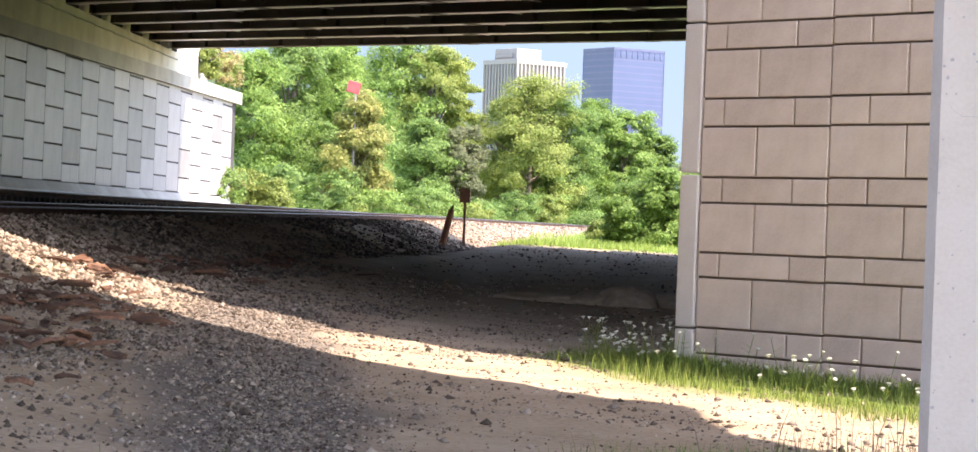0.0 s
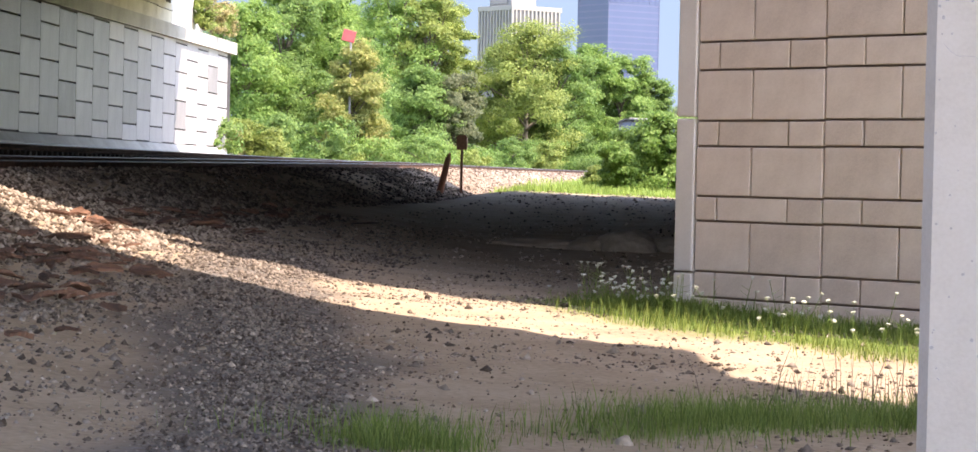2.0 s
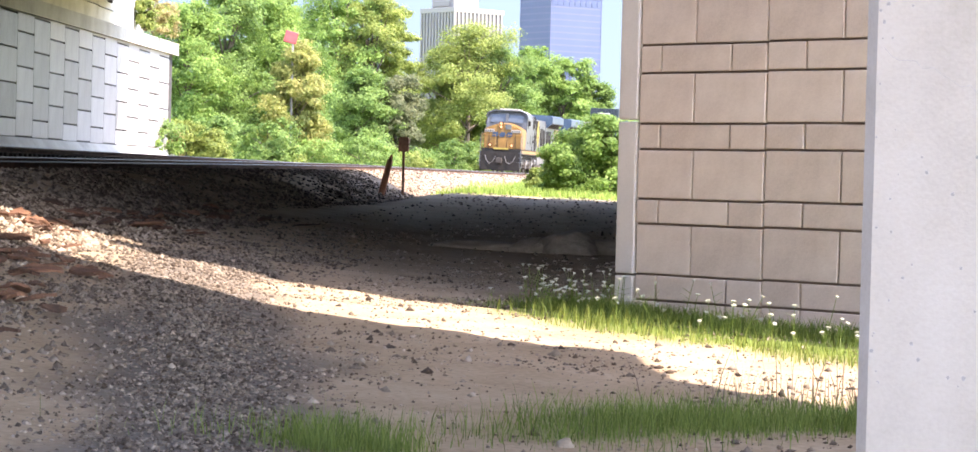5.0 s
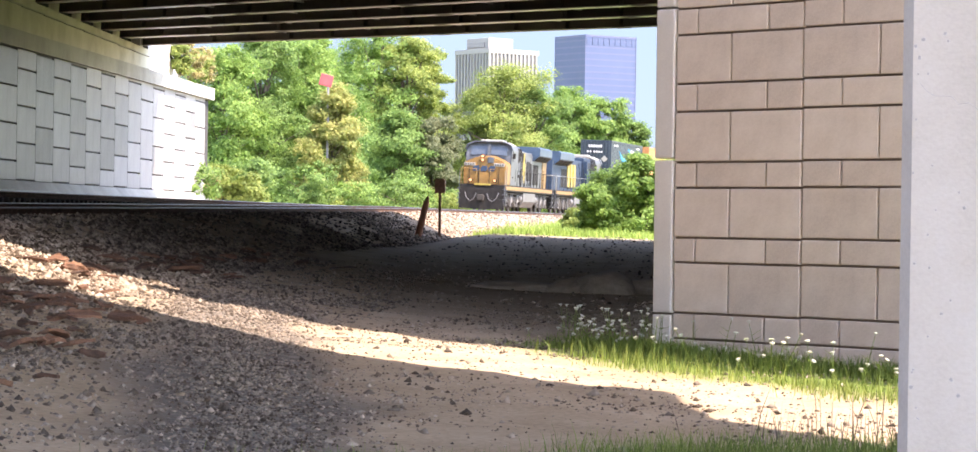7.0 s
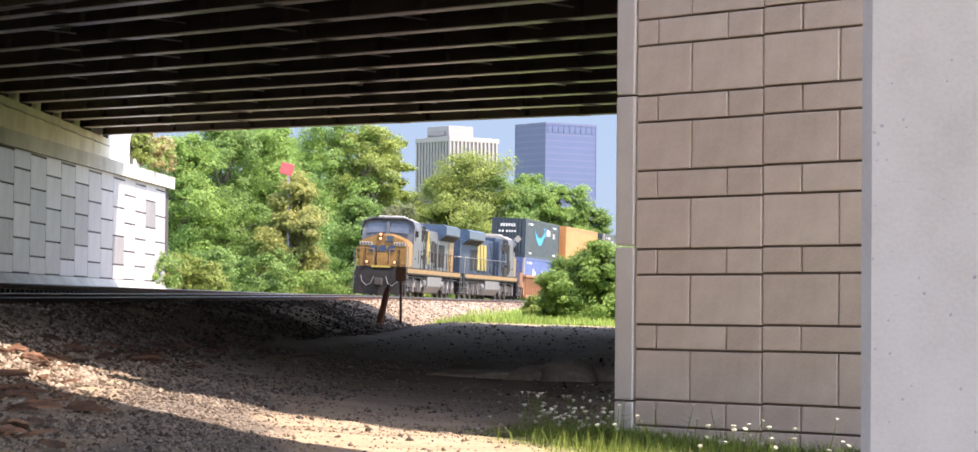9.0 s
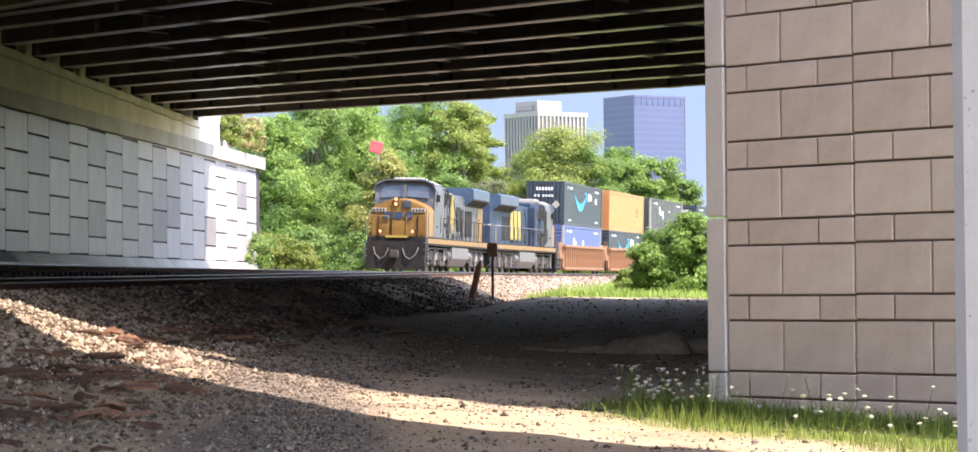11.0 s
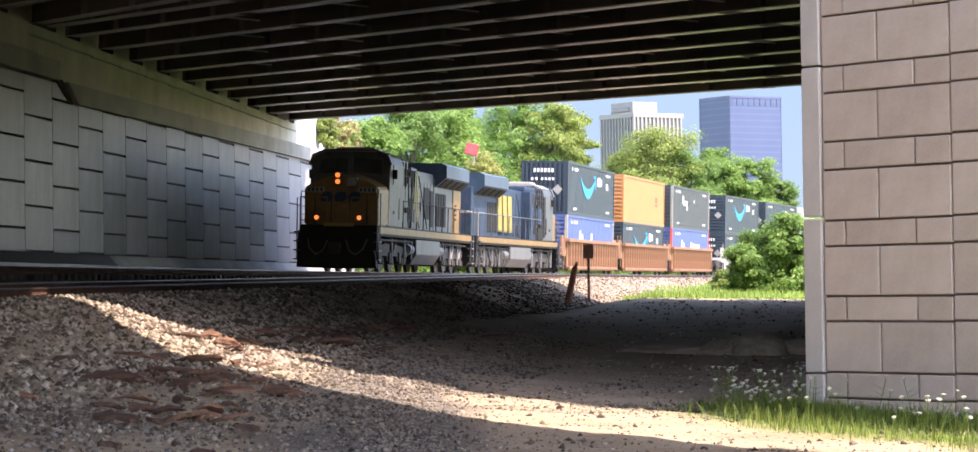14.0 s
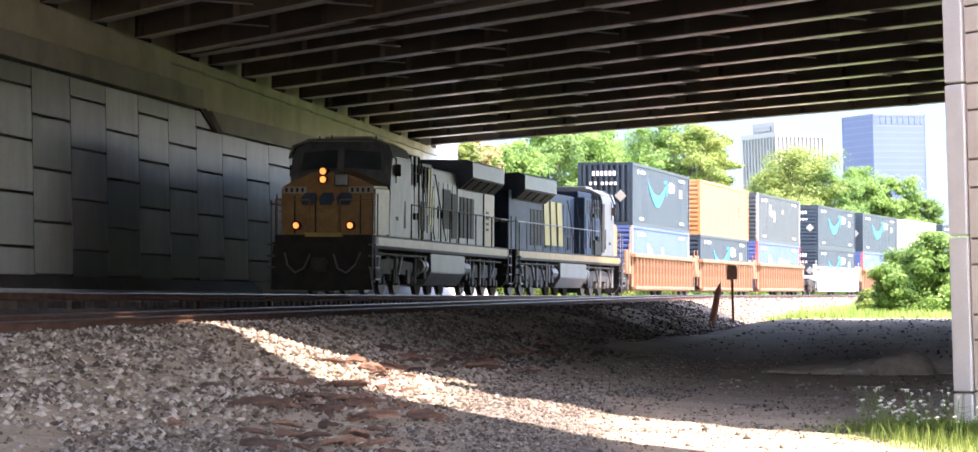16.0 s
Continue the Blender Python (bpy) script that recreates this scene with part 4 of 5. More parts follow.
# ---- marker post, stump, sign ----
def make_post():
    x, y = -9.95, 101.5
    root = thing("marker_post", "rusty steel post with a boxy marker head", "post", Matrix.Translation((x, y, ground_z(x, y) - 0.05)))
    bm = bmesh.new()
    for s in (-1, 1):
        box(bm, s * 0.035 - 0.012, s * 0.035 + 0.012, -0.05, 0.05, 0, 1.75)
    box(bm, -0.045, 0.045, 0.035, 0.05, 0, 1.75)
    part("post", bm, "postrust", root)
    bm = bmesh.new()
    prism(bm, [(-0.2, 1.72), (0.2, 1.72), (0.2, 2.2), (0.15, 2.27), (-0.15, 2.27), (-0.2, 2.2)], -0.09, 0.09)
    part("marker_box", bm, "postrust", root)
    x, y = -10.25, 96.5
    bm = bmesh.new()
    vs = cyl(bm, (0, 0, 0), (0.3, 0, 1.3), 0.13, 0.11, 10)
    cyl(bm, (0.3, 0, 1.28), (0.36, 0.02, 1.5), 0.09, 0.03, 7)
    one("broken_marker", bm, "stump", "leaning weathered orange marker stump", "post", m=Matrix.Translation((x, y, ground_z(x, y) - 0.05)))


make_post()


def make_sign():
    x, y = -22.75, 161.0
    root = thing("roadside_sign", "tall grey pole carrying a tilted red sign among leaves", "sign", Matrix.Translation((x, y, ground_z(x, y) - 0.1)))
    bm = bmesh.new()
    cyl(bm, (0, 0, 0), (0.0, 0, 8.8), 0.09, 0.07, 10)
    part("pole", bm, "tank_pole", root, "grey round pole")
    bm = bmesh.new()
    box(bm, -0.42, 0.38, -0.08, 0.08, -0.36, 0.36, 0.05, m=Matrix.Translation((-0.1, 0, 9.1)) @ pose(0, 0, 0, 0, 14, 0))
    part("sign_face", bm, "signred", root, "red sign face")


M["tank_pole"] = two("pole_grey", (0.17, 0.17, 0.17), (0.24, 0.24, 0.235), scale=3)
M["signred"] = two("sign_red", (0.33, 0.05, 0.06), (0.42, 0.09, 0.09), scale=2, rough=0.5)
make_sign()


# ---- towers ----
def tower(name, label, corner, wl, wr, turn, h, floors, mats, fins):
    """A rectangular tower seen over one corner; turn: degrees of the right-hand face away from the view."""
    root = thing(name, label, "office tower", Matrix.Translation(corner) @ pose(0, 0, 0, 0, 0, turn))
    wall, trim = mats
    bm = bmesh.new()
    box(bm, 0.12, wr - 0.12, 0.12, wl - 0.12, 0, h) if not fins else box(bm, 0.4, wr - 0.4, 0.4, wl - 0.4, 0, h)
    body = part("glazing", bm, wall, root)
    fh = h / floors
    if fins:
        me = {}
        for k in range(int(wr / 3.2) + 1):
            if "r" not in me:
                bm = bmesh.new()
                box(bm, -0.6, 0.6, -0.7, 0.6, 0, h - 3)
                me["r"] = mesh_of("fin", bm, trim)
            part("fin", me["r"], trim, root, m=Matrix.Translation((min(wr, k * 3.2), 0.2, 0)))
        for k in range(int(wl / 3.2) + 1):
            part("fin", me["r"], trim, root, m=Matrix.Translation((0.2, min(wl, k * 3.2), 0)) @ pose(0, 0, 0, 0, 0, -90))
        bm = bmesh.new()
        box(bm, -0.5, wr + 0.5, -0.5, wl + 0.5, h - 3, h, 0.2)
        part("crown_band", bm, trim, root)
        bm = bmesh.new()
        box(bm, wr * 0.12, wr * 0.62, wl * 0.2, wl * 0.85, h, h + 7.5, 0.3)
        part("penthouse", bm, trim, root)
        bm = bmesh.new()
        box(bm, wr * 0.10, wr * 0.11, wl * 0.3, wl * 0.8, h + 1.5, h + 4.5)
        part("louvre", bm, wall, root)
    else:
        bm = bmesh.new()
        box(bm, 0, wr, 0, wl, 0, 1.1)
        sl = mesh_of("spandrel", bm, trim)
        for k in range(floors):
            part("spandrel", sl, trim, root, m=Matrix.Translation((0, 0, k * fh)))
        bm = bmesh.new()
        box(bm, -0.2, wr + 0.2, -0.2, wl + 0.2, h - 1.6, h)
        part("parapet", bm, trim, root)
        bm = bmesh.new()
        box(bm, -0.18, 0.18, -0.2, 0.2, 0, h)
        mu = mesh_of("mullion", bm, trim)
        for cx, cy in ((0, 0), (wr, 0), (0, wl)):
            part("mullion", mu, trim, root, m=Matrix.Translation((cx, cy, 0)))
        for k in range(9):
            bm = bmesh.new()
            box(bm, wr * (k + 0.2) / 9, wr * (k + 0.8) / 9, -0.25, 0.1, h - 7.0, h - 2.2)
            part("top_window", bm, wall, root)


M["tower_trim"] = two("tower_trim", (0.07, 0.085, 0.165), (0.085, 0.1, 0.185), rough=0.5, scale=0.05)
tower("office_tower", "dark blue glass office tower with floor bands", (-83.2, 1900, 0), 38, 45, 38, 135.6, 30, ("tower_dark", "tower_trim"), False)
tower("office_tower", "pale concrete office tower with vertical window strips", (-136.2, 1700, 0), 36, 40, 42, 112.0, 25, ("tower_glass", "tower_white"), True)


# ---- sky behind everything ----
def make_backdrop():
    m = bpy.data.materials.new("far_sky")
    m.use_nodes = True
    nt = m.node_tree
    tc = nt.nodes.new("ShaderNodeTexCoord")
    sp = nt.nodes.new("ShaderNodeSeparateXYZ")
    rp = nt.nodes.new("ShaderNodeValToRGB")
    rp.color_ramp.elements[0].color, rp.color_ramp.elements[1].color = (0.086, 0.124, 0.17, 1), (0.056, 0.106, 0.18, 1)
    em = nt.nodes.new("ShaderNodeEmission")
    nt.links.new(tc.outputs["Generated"], sp.inputs[0])
    nt.links.new(sp.outputs["Z"], rp.inputs[0])
    nt.links.new(rp.outputs[0], em.inputs[0])
    nt.links.new(em.outputs[0], nt.nodes["Material Output"].inputs["Surface"])
    bm = bmesh.new()
    box(bm, -1600, 900, 2700, 2702, -30, 520)
    one("backdrop", bm, m, "pale blue summer sky", kind="structure")


make_backdrop()
# ---- train ----
TRAIN = []
WHEELS = []
M["loco_grey"] = material("loco_grey", [(0.25, (0.015, 0.017, 0.02)), (0.4, (0.05, 0.056, 0.064)), (0.58, (0.085, 0.095, 0.108)), (0.8, (0.125, 0.137, 0.15))], scale=2.6, rough=0.45, spec=0.3, bump_scale=9, fine=0.3, stretch=(1, 1, 0.4))
M["loco_blue"] = material("loco_blue", [(0.25, (0.014, 0.024, 0.042)), (0.55, (0.028, 0.048, 0.082)), (0.8, (0.05, 0.07, 0.1))], scale=1.6, rough=0.6, bump_scale=12, spec=0.15)
M["loco_yellow"] = material("loco_yellow", [(0.2, (0.07, 0.036, 0.012)), (0.45, (0.17, 0.092, 0.024)), (0.6, (0.22, 0.12, 0.032)), (0.8, (0.29, 0.165, 0.05))], scale=1.8, rough=0.45, bump_scale=9, fine=0.4)
M["wing_blue"] = two("wing_blue", (0.018, 0.038, 0.07), (0.042, 0.075, 0.12), scale=1.5, rough=0.45)
M["loco_gold"] = two("loco_gold", (0.22, 0.17, 0.035), (0.33, 0.26, 0.055), scale=1.5, rough=0.5)
M["loco_black"] = material("loco_black", [(0.3, (0.008, 0.008, 0.009)), (0.7, (0.028, 0.025, 0.022))], scale=3, rough=0.7, spec=0.2)
M["loco_under"] = material("loco_under", [(0.3, (0.018, 0.016, 0.014)), (0.6, (0.045, 0.04, 0.035)), (0.8, (0.11, 0.097, 0.087))], scale=2.5, rough=0.8)
M["tank_grey"] = material("tank_grey", [(0.3, (0.075, 0.075, 0.075)), (0.7, (0.13, 0.13, 0.13))], scale=1.4, rough=0.5)
M["glass"] = two("cab_glass", (0.03, 0.04, 0.05), (0.06, 0.075, 0.09), rough=0.06, spec=0.9)
M["roofwhite"] = two("roof_pale", (0.2, 0.2, 0.18), (0.28, 0.27, 0.24), rough=0.5)
M["lamp"] = two("lamp_lit", (0.4, 0.26, 0.14), (0.45, 0.3, 0.16), emit=((1.0, 0.24, 0.055), 0.24))
M["lampoff"] = two("lamp_unlit", (0.5, 0.5, 0.48), (0.7, 0.7, 0.68), rough=0.15)
M["white"] = two("white_marking", (0.45, 0.45, 0.45), (0.55, 0.55, 0.55), scale=2)
M["cyan"] = two("cyan_marking", (0.015, 0.2, 0.33), (0.02, 0.25, 0.4), scale=2)
M["steelwheel"] = two("wheel_steel", (0.03, 0.026, 0.024), (0.075, 0.066, 0.06), scale=4, rough=0.6, metal=0.2)
M["red"] = two("red_paint", (0.5, 0.06, 0.05), (0.6, 0.1, 0.08), scale=2)


def bar(parent, name, mat, x, y0, y1, z0, z1, label="", t=0.012):
    """A thin marking on a side plane x."""
    bm = bmesh.new()
    box(bm, min(x, x + t), max(x, x + t), y0, y1, z0, z1)
    return part(name, bm, mat, parent, label)


def wheelset(parent, y, r=0.53, half=0.72):
    bm = bmesh.new()
    cyl(bm, (-half - 0.3, 0, 0), (half + 0.3, 0, 0), 0.09, n=8)
    for sx in (-1, 1):
        cyl(bm, (sx * half, 0, 0), (sx * (half + 0.13), 0, 0), r, n=20)
        cyl(bm, (sx * (half - 0.02), 0, 0), (sx * (half + 0.02), 0, 0), r + 0.03, n=20)
        cyl(bm, (sx * (half + 0.12), 0, 0), (sx * (half + 0.17), 0, 0), r * 0.4, n=6)
    ob = part("wheelset", bm, "steelwheel", parent, m=Matrix.Translation((0, y, r)))
    WHEELS.append((ob, y, r))


def truck(root, yc, axles, r, mat="loco_under", half=1.05):
    """A bogie: side frames, bolster, springs, boxes, brake gear."""
    bm = bmesh.new()
    y0, y1 = min(axles) - 0.75, max(axles) + 0.75
    for sx in (-1, 1):
        x0, x1 = sorted((sx * half, sx * (half + 0.16)))
        prism_pts = [(y0, 0.75), (y0 + 0.4, 0.62), (y1 - 0.4, 0.62), (y1, 0.75), (y1, 0.98), (yc + 0.6, 1.08), (yc - 0.6, 1.08), (y0, 0.98)]
        prism(bm, prism_pts, x0, x1, "x")
        for a in axles:
            box(bm, x0 - 0.02, x1 + 0.05, a - 0.2, a + 0.2, r - 0.2, r + 0.24, 0.03)
            for d in (-0.36, 0.36):
                cyl(bm, ((x0 + x1) / 2, a + d, 0.42), ((x0 + x1) / 2, a + d, 0.78), 0.10, n=8)
            box(bm, x0, x1 + 0.02, a + 0.5, a + 0.72, 0.3, 0.55, 0.02)
    box(bm, -half, half, yc - 0.3, yc + 0.3, 0.7, 1.15)
    part("truck_frame", bm, mat, root)
    for a in axles:
        wheelset(root, a, r, half - 0.33)


def locomotive(s0, flip, lit, label):
    root = thing("locomotive", label, "locomotive", group="locomotives of the train")
    L = 22.3

    def add(name, bm, mat, lab="", par=None):
        return part(name, bm, mat, par or root, lab)
    # underframe and its stripe
    bm = bmesh.new()
    box(bm, -1.48, 1.48, 0.75, L - 0.75, 1.32, 1.72, 0.03)
    fr = add("underframe", bm, "loco_black")
    for sx in (-1, 1):
        bm = bmesh.new()
        box(bm, sx * 1.49 - 0.012, sx * 1.49 + 0.012, 0.9, L - 0.9, 1.42, 1.66)
        add("stripe", bm, "loco_yellow", "yellow sill stripe", fr)
    # pilots and ploughs at both ends
    for y, d in ((0.75, -1), (L - 0.75, 1)):
        bm = bmesh.new()
        a = [(-1.55, 0.5), (-1.2, 0.14), (1.2, 0.14), (1.55, 0.5), (1.5, 1.5), (-1.5, 1.5)] if d < 0 else [(-1.4, 0.55), (-1.2, 0.3), (1.2, 0.3), (1.4, 0.55), (1.48, 1.5), (-1.48, 1.5)]
        prism(bm, a, y - 0.12, y + 0.12)
        if d < 0:
            prism(bm, [(-1.5, 0.14), (0, 0.1), (1.5, 0.14), (1.42, 0.75), (0.35, 0.85), (-0.35, 0.85), (-1.42, 0.75)], y - 0.34, y - 0.12)
        add("pilot", bm, "loco_black", "black snow plough pilot")
        bm = bmesh.new()
        box(bm, -0.15, 0.15, min(y, y + d * 0.72), max(y, y + d * 0.72), 0.72, 1.0, 0.04)
        box(bm, -0.22, 0.2, min(y + d * 0.45, y + d * 0.75), max(y + d * 0.45, y + d * 0.75), 0.66, 1.06, 0.06)
        add("coupler", bm, "loco_under")
        for sx in (-1, 1):
            bm = bmesh.new()
            for k in range(4):
                box(bm, sx * 1.5 - 0.16, sx * 1.5 + 0.06, y - d * 0.1 - 0.25, y - d * 0.1 + 0.25, 0.42 + 0.33 * k, 0.47 + 0.33 * k)
            cyl(bm, (sx * 1.5, y + 0.3, 0.4), (sx * 1.5, y + 0.3, 2.9), 0.022, n=6)
            cyl(bm, (sx * 1.5, y - 0.3, 0.4), (sx * 1.5, y - 0.3, 2.7), 0.022, n=6)
            add("steps", bm, "loco_grey")
            bm = bmesh.new()
            pts = [(sx * 0.35, y + d * 0.3, 1.15), (sx * 0.5, y + d * 0.42, 0.75), (sx * 0.75, y + d * 0.42, 0.62), (sx * 1.0, y + d * 0.36, 0.85), (sx * 1.12, y + d * 0.2, 1.2)]
            for p, q in zip(pts, pts[1:]):
                cyl(bm, p, q, 0.026, n=6)
            add("air_hose", bm, "tank_grey", "pale looped air hose")
    # nose and cab
    bm = bmesh.new()
    lo = [(-1.5, 1.7), (1.5, 1.7), (1.5, 3.14), (1.1, 3.38), (0.42, 3.64), (-0.42, 3.64), (-1.1, 3.38), (-1.5, 3.14)]
    vs = prism(bm, lo, 1.12, 2.6)
    for v in vs:
        if v.co.y < 1.5:
            v.co.x *= 0.93
            v.co.z -= 0.12 * max(0, v.co.z - 2.8)
    es = [e for e in bm.edges]
    bmesh.ops.bevel(bm, geom=es, offset=0.06, segments=2, affect="EDGES")
    nose = add("nose", bm, "loco_yellow", "faded yellow nose")
    bm = bmesh.new()
    cab_out = [(-1.5, 1.7), (1.5, 1.7), (1.52, 3.55), (1.52, 4.05), (1.4, 4.36), (0.95, 4.54), (-0.95, 4.54), (-1.4, 4.36), (-1.52, 4.05), (-1.52, 3.55)]
    vs = prism(bm, cab_out, 2.45, 5.3)
    for v in vs:
        if v.co.y < 3 and v.co.z > 3.2:
            v.co.y += 0.35 * (v.co.z - 3.2)
    bmesh.ops.bevel(bm, geom=list(bm.edges), offset=0.04, segments=2, affect="EDGES")
    cab = add("cab", bm, "loco_grey")
    for xx in (-0.36, 0.36, -0.98, 0.98):
        bm = bmesh.new()
        box(bm, xx - 0.014, xx + 0.014, 1.05, 1.1, 1.75, 2.85)
        add("seam", bm, "loco_black", "", nose)
    bm = bmesh.new()
    box(bm, -0.55, 0.55, 0.62, 0.72, 1.66, 1.78, 0.01)
    add("walkway_edge", bm, "loco_gold", "bright yellow walkway edge", nose)
    bm = bmesh.new()
    prism(bm, [(-1.42, 4.36), (1.42, 4.36), (0.96, 4.58), (-0.96, 4.58)], 2.95, 5.3)
    add("roof", bm, "roofwhite", "pale cab roof", cab)
    bm = bmesh.new()
    prism(bm, [(-1.6, 4.02), (-1.46, 4.4), (-0.96, 4.6), (0.96, 4.6), (1.46, 4.4), (1.6, 4.02), (1.54, 4.02), (1.41, 4.34), (0.94, 4.53), (-0.94, 4.53), (-1.41, 4.34), (-1.54, 4.02)], 2.58, 2.95)
    add("brow", bm, "loco_grey", "", cab)
    bm = bmesh.new()
    prism(bm, [(-0.1, 3.6), (0.1, 3.6), (0.08, 4.34), (-0.08, 4.34)], 2.56, 2.8)
    add("centre_post", bm, "loco_grey", "", cab)
    bm = bmesh.new()
    box(bm, -0.75, 0.75, 3.5, 4.9, 4.5, 4.72, 0.08)
    add("air_conditioner", bm, "roofwhite", "", cab)
    for sx in (-1, 1):
        # windscreens, sloped with the cab's front
        bm = bmesh.new()
        q = [(sx * 0.1, 3.74), (sx * 1.22, 3.66), (sx * 1.16, 4.2), (sx * 0.1, 4.28)]
        f = [bm.verts.new((a, 2.45 + 0.35 * (b - 3.2) - 0.03, b)) for a, b in q]
        g = [bm.verts.new((a, 2.45 + 0.35 * (b - 3.2) + 0.02, b)) for a, b in q]
        for fc in ([0, 1, 2, 3],):
            bm.faces.new([f[i] for i in fc])
            bm.faces.new([g[i] for i in fc][::-1])
        for i in range(4):
            bm.faces.new((f[i], g[i], g[(i + 1) % 4], f[(i + 1) % 4]))
        bmesh.ops.recalc_face_normals(bm, faces=bm.faces)
        add("windscreen", bm, "glass", "dark glass pane", cab)
        for y0, y1 in ((3.25, 3.95), (4.1, 4.8)):
            bm = bmesh.new()
            box(bm, sx * 1.45 - 0.05, sx * 1.45 + 0.03, y0, y1, 3.45, 4.05, 0.02)
            add("side_window", bm, "glass", "dark glass pane", cab)
        bm = bmesh.new()
        box(bm, sx * 1.52 - 0.02, sx * 1.52 + 0.02, 3.2, 3.26, 3.3, 4.05)
        box(bm, sx * 1.6 - 0.1, sx * 1.6 + 0.1, 3.1, 3.16, 3.5, 3.85, 0.02)
        add("mirror", bm, "loco_black", "", cab)
        bm = bmesh.new()
        box(bm, sx * 0.98 - 0.36, sx * 0.98 + 0.36, 1.06, 1.12, 2.92, 3.12, 0.02)
        nb = add("number_board", bm, "roofwhite", "pale number board", nose)
        for k in range(4):
            bm = bmesh.new()
            cx = sx * 0.98 - 0.24 + 0.16 * k
            box(bm, cx - 0.035, cx + 0.035, 1.045, 1.06, 2.96, 3.08)
            add("digit_bar", bm, "loco_black", "", nb)
        bm = bmesh.new()
        cyl(bm, (sx * 0.8, 0.55, 1.98), (sx * 0.8, 0.72, 1.98), 0.13, n=14)
        dl = add("ditch_light", bm, "loco_black")
        bm = bmesh.new()
        cyl(bm, (sx * 0.8, 0.535, 1.98), (sx * 0.8, 0.55, 1.98), 0.085, n=14)
        add("lens", bm, "lamp" if lit else "lampoff", "glowing lamp lens" if lit else "clear lamp lens", dl)
        bm = bmesh.new()
        for z in (2.1, 2.4, 2.7):
            cyl(bm, (sx * 1.2, 1.05, z), (sx * 1.44, 1.05, z), 0.018, n=5)
        cyl(bm, (sx * 1.45, 0.75, 1.7), (sx * 1.45, 0.75, 2.75), 0.025, n=6)
        cyl(bm, (sx * 1.45, 0.75, 2.75), (sx * 0.45, 0.75, 2.72), 0.022, n=6)
        cyl(bm, (sx * 0.45, 0.75, 1.7), (sx * 0.45, 0.75, 2.72), 0.022, n=6)
        add("front_handrail", bm, "loco_yellow")
    bm = bmesh.new()
    for z in (3.32, 3.56):
        cyl(bm, (-0.13, 1.02, z), (-0.13, 1.4, z), 0.13, n=16)
    hl = add("headlight_housing", bm, "loco_black", "", nose)
    for z in (3.32, 3.56):
        bm = bmesh.new()
        cyl(bm, (-0.13, 1.0, z), (-0.13, 1.02, z), 0.09, n=16)
        add("headlight", bm, "lamp" if lit else "lampoff", "glowing headlight lens" if lit else "clear headlight lens", hl)
    bm = bmesh.new()
    box(bm, 0.18, 0.62, 1.05, 1.2, 3.12, 3.5, 0.05)
    add("nose_window", bm, "glass", "dark glass pane", nose)
    bm = bmesh.new()
    for a, b in ((-0.75, -0.3), (-0.22, 0.22), (0.3, 0.75)):
        bm = bmesh.new()
        prism(bm, [(a, 2.58), (b - 0.12, 2.58), (b, 2.74), (b - 0.06, 2.94), (a + 0.1, 2.94), (a - 0.04, 2.78)], 1.05, 1.075)
        add("nose_emblem", bm, "loco_blue", "dark blue emblem shape", nose)
    bm = bmesh.new()
    box(bm, -0.32, 0.32, 1.06, 1.09, 1.75, 2.5, 0.02)
    add("nose_door", bm, "loco_yellow", "", nose)
    # electrical cabinet, hood, radiator
    bm = bmesh.new()
    box(bm, -1.42, 1.42, 5.3, 8.6, 1.7, 4.1, 0.05)
    box(bm, -1.1, 1.1, 5.5, 8.4, 4.1, 4.38, 0.08)
    cabinet = add("equipment_cabinet", bm, "loco_grey" if lit else "loco_blue")
    for sx in (-1, 1):
        for k in range(5):
            bm = bmesh.new()
            box(bm, sx * 1.42 - 0.02, sx * 1.42 + 0.03, 5.45 + 0.62 * k, 5.98 + 0.62 * k, 1.95 + (k % 2) * 0.5, 3.2 + (k % 3) * 0.25, 0.012)
            add("access_door", bm, "loco_grey" if lit else "loco_blue", "", cabinet)
        bm = bmesh.new()
        for k in range(6):
            box(bm, sx * 1.4 - 0.03, sx * 1.4 + 0.06, 5.6 + 0.46 * k, 5.85 + 0.46 * k, 3.35, 4.0, 0.01)
        add("air_grille", bm, "loco_black", "black intake grille", cabinet)
    bm = bmesh.new()
    box(bm, -0.98, 0.98, 8.6, 14.6, 1.7, 4.12, 0.06)
    hood = add("engine_hood", bm, "loco_grey" if lit else "loco_blue")
    for sx in (-1, 1):
        for k in range(8):
            bm = bmesh.new()
            box(bm, sx * 0.98 - 0.015, sx * 0.98 + 0.03, 8.75 + 0.72 * k, 9.4 + 0.72 * k, 1.85, 3.7, 0.012)
            d = add("hood_door", bm, "loco_grey" if lit else "loco_blue", "", hood)
            bm = bmesh.new()
            box(bm, sx * 1.0 - 0.01, sx * 1.0 + 0.05, 9.25 + 0.72 * k, 9.32 + 0.72 * k, 2.5, 2.9)
            add("latch", bm, "loco_black", "", d)
    for sx in (-1, 1):
        for y0, y1, z0, z1 in ((6.9, 7.5, 2.0, 2.9), (12.2, 13.4, 2.2, 3.5), (13.6, 14.4, 1.9, 3.4), (9.6, 10.1, 1.9, 2.4)):
            bm = bmesh.new()
            xx = sx * (1.43 if y0 < 8 else 1.0)
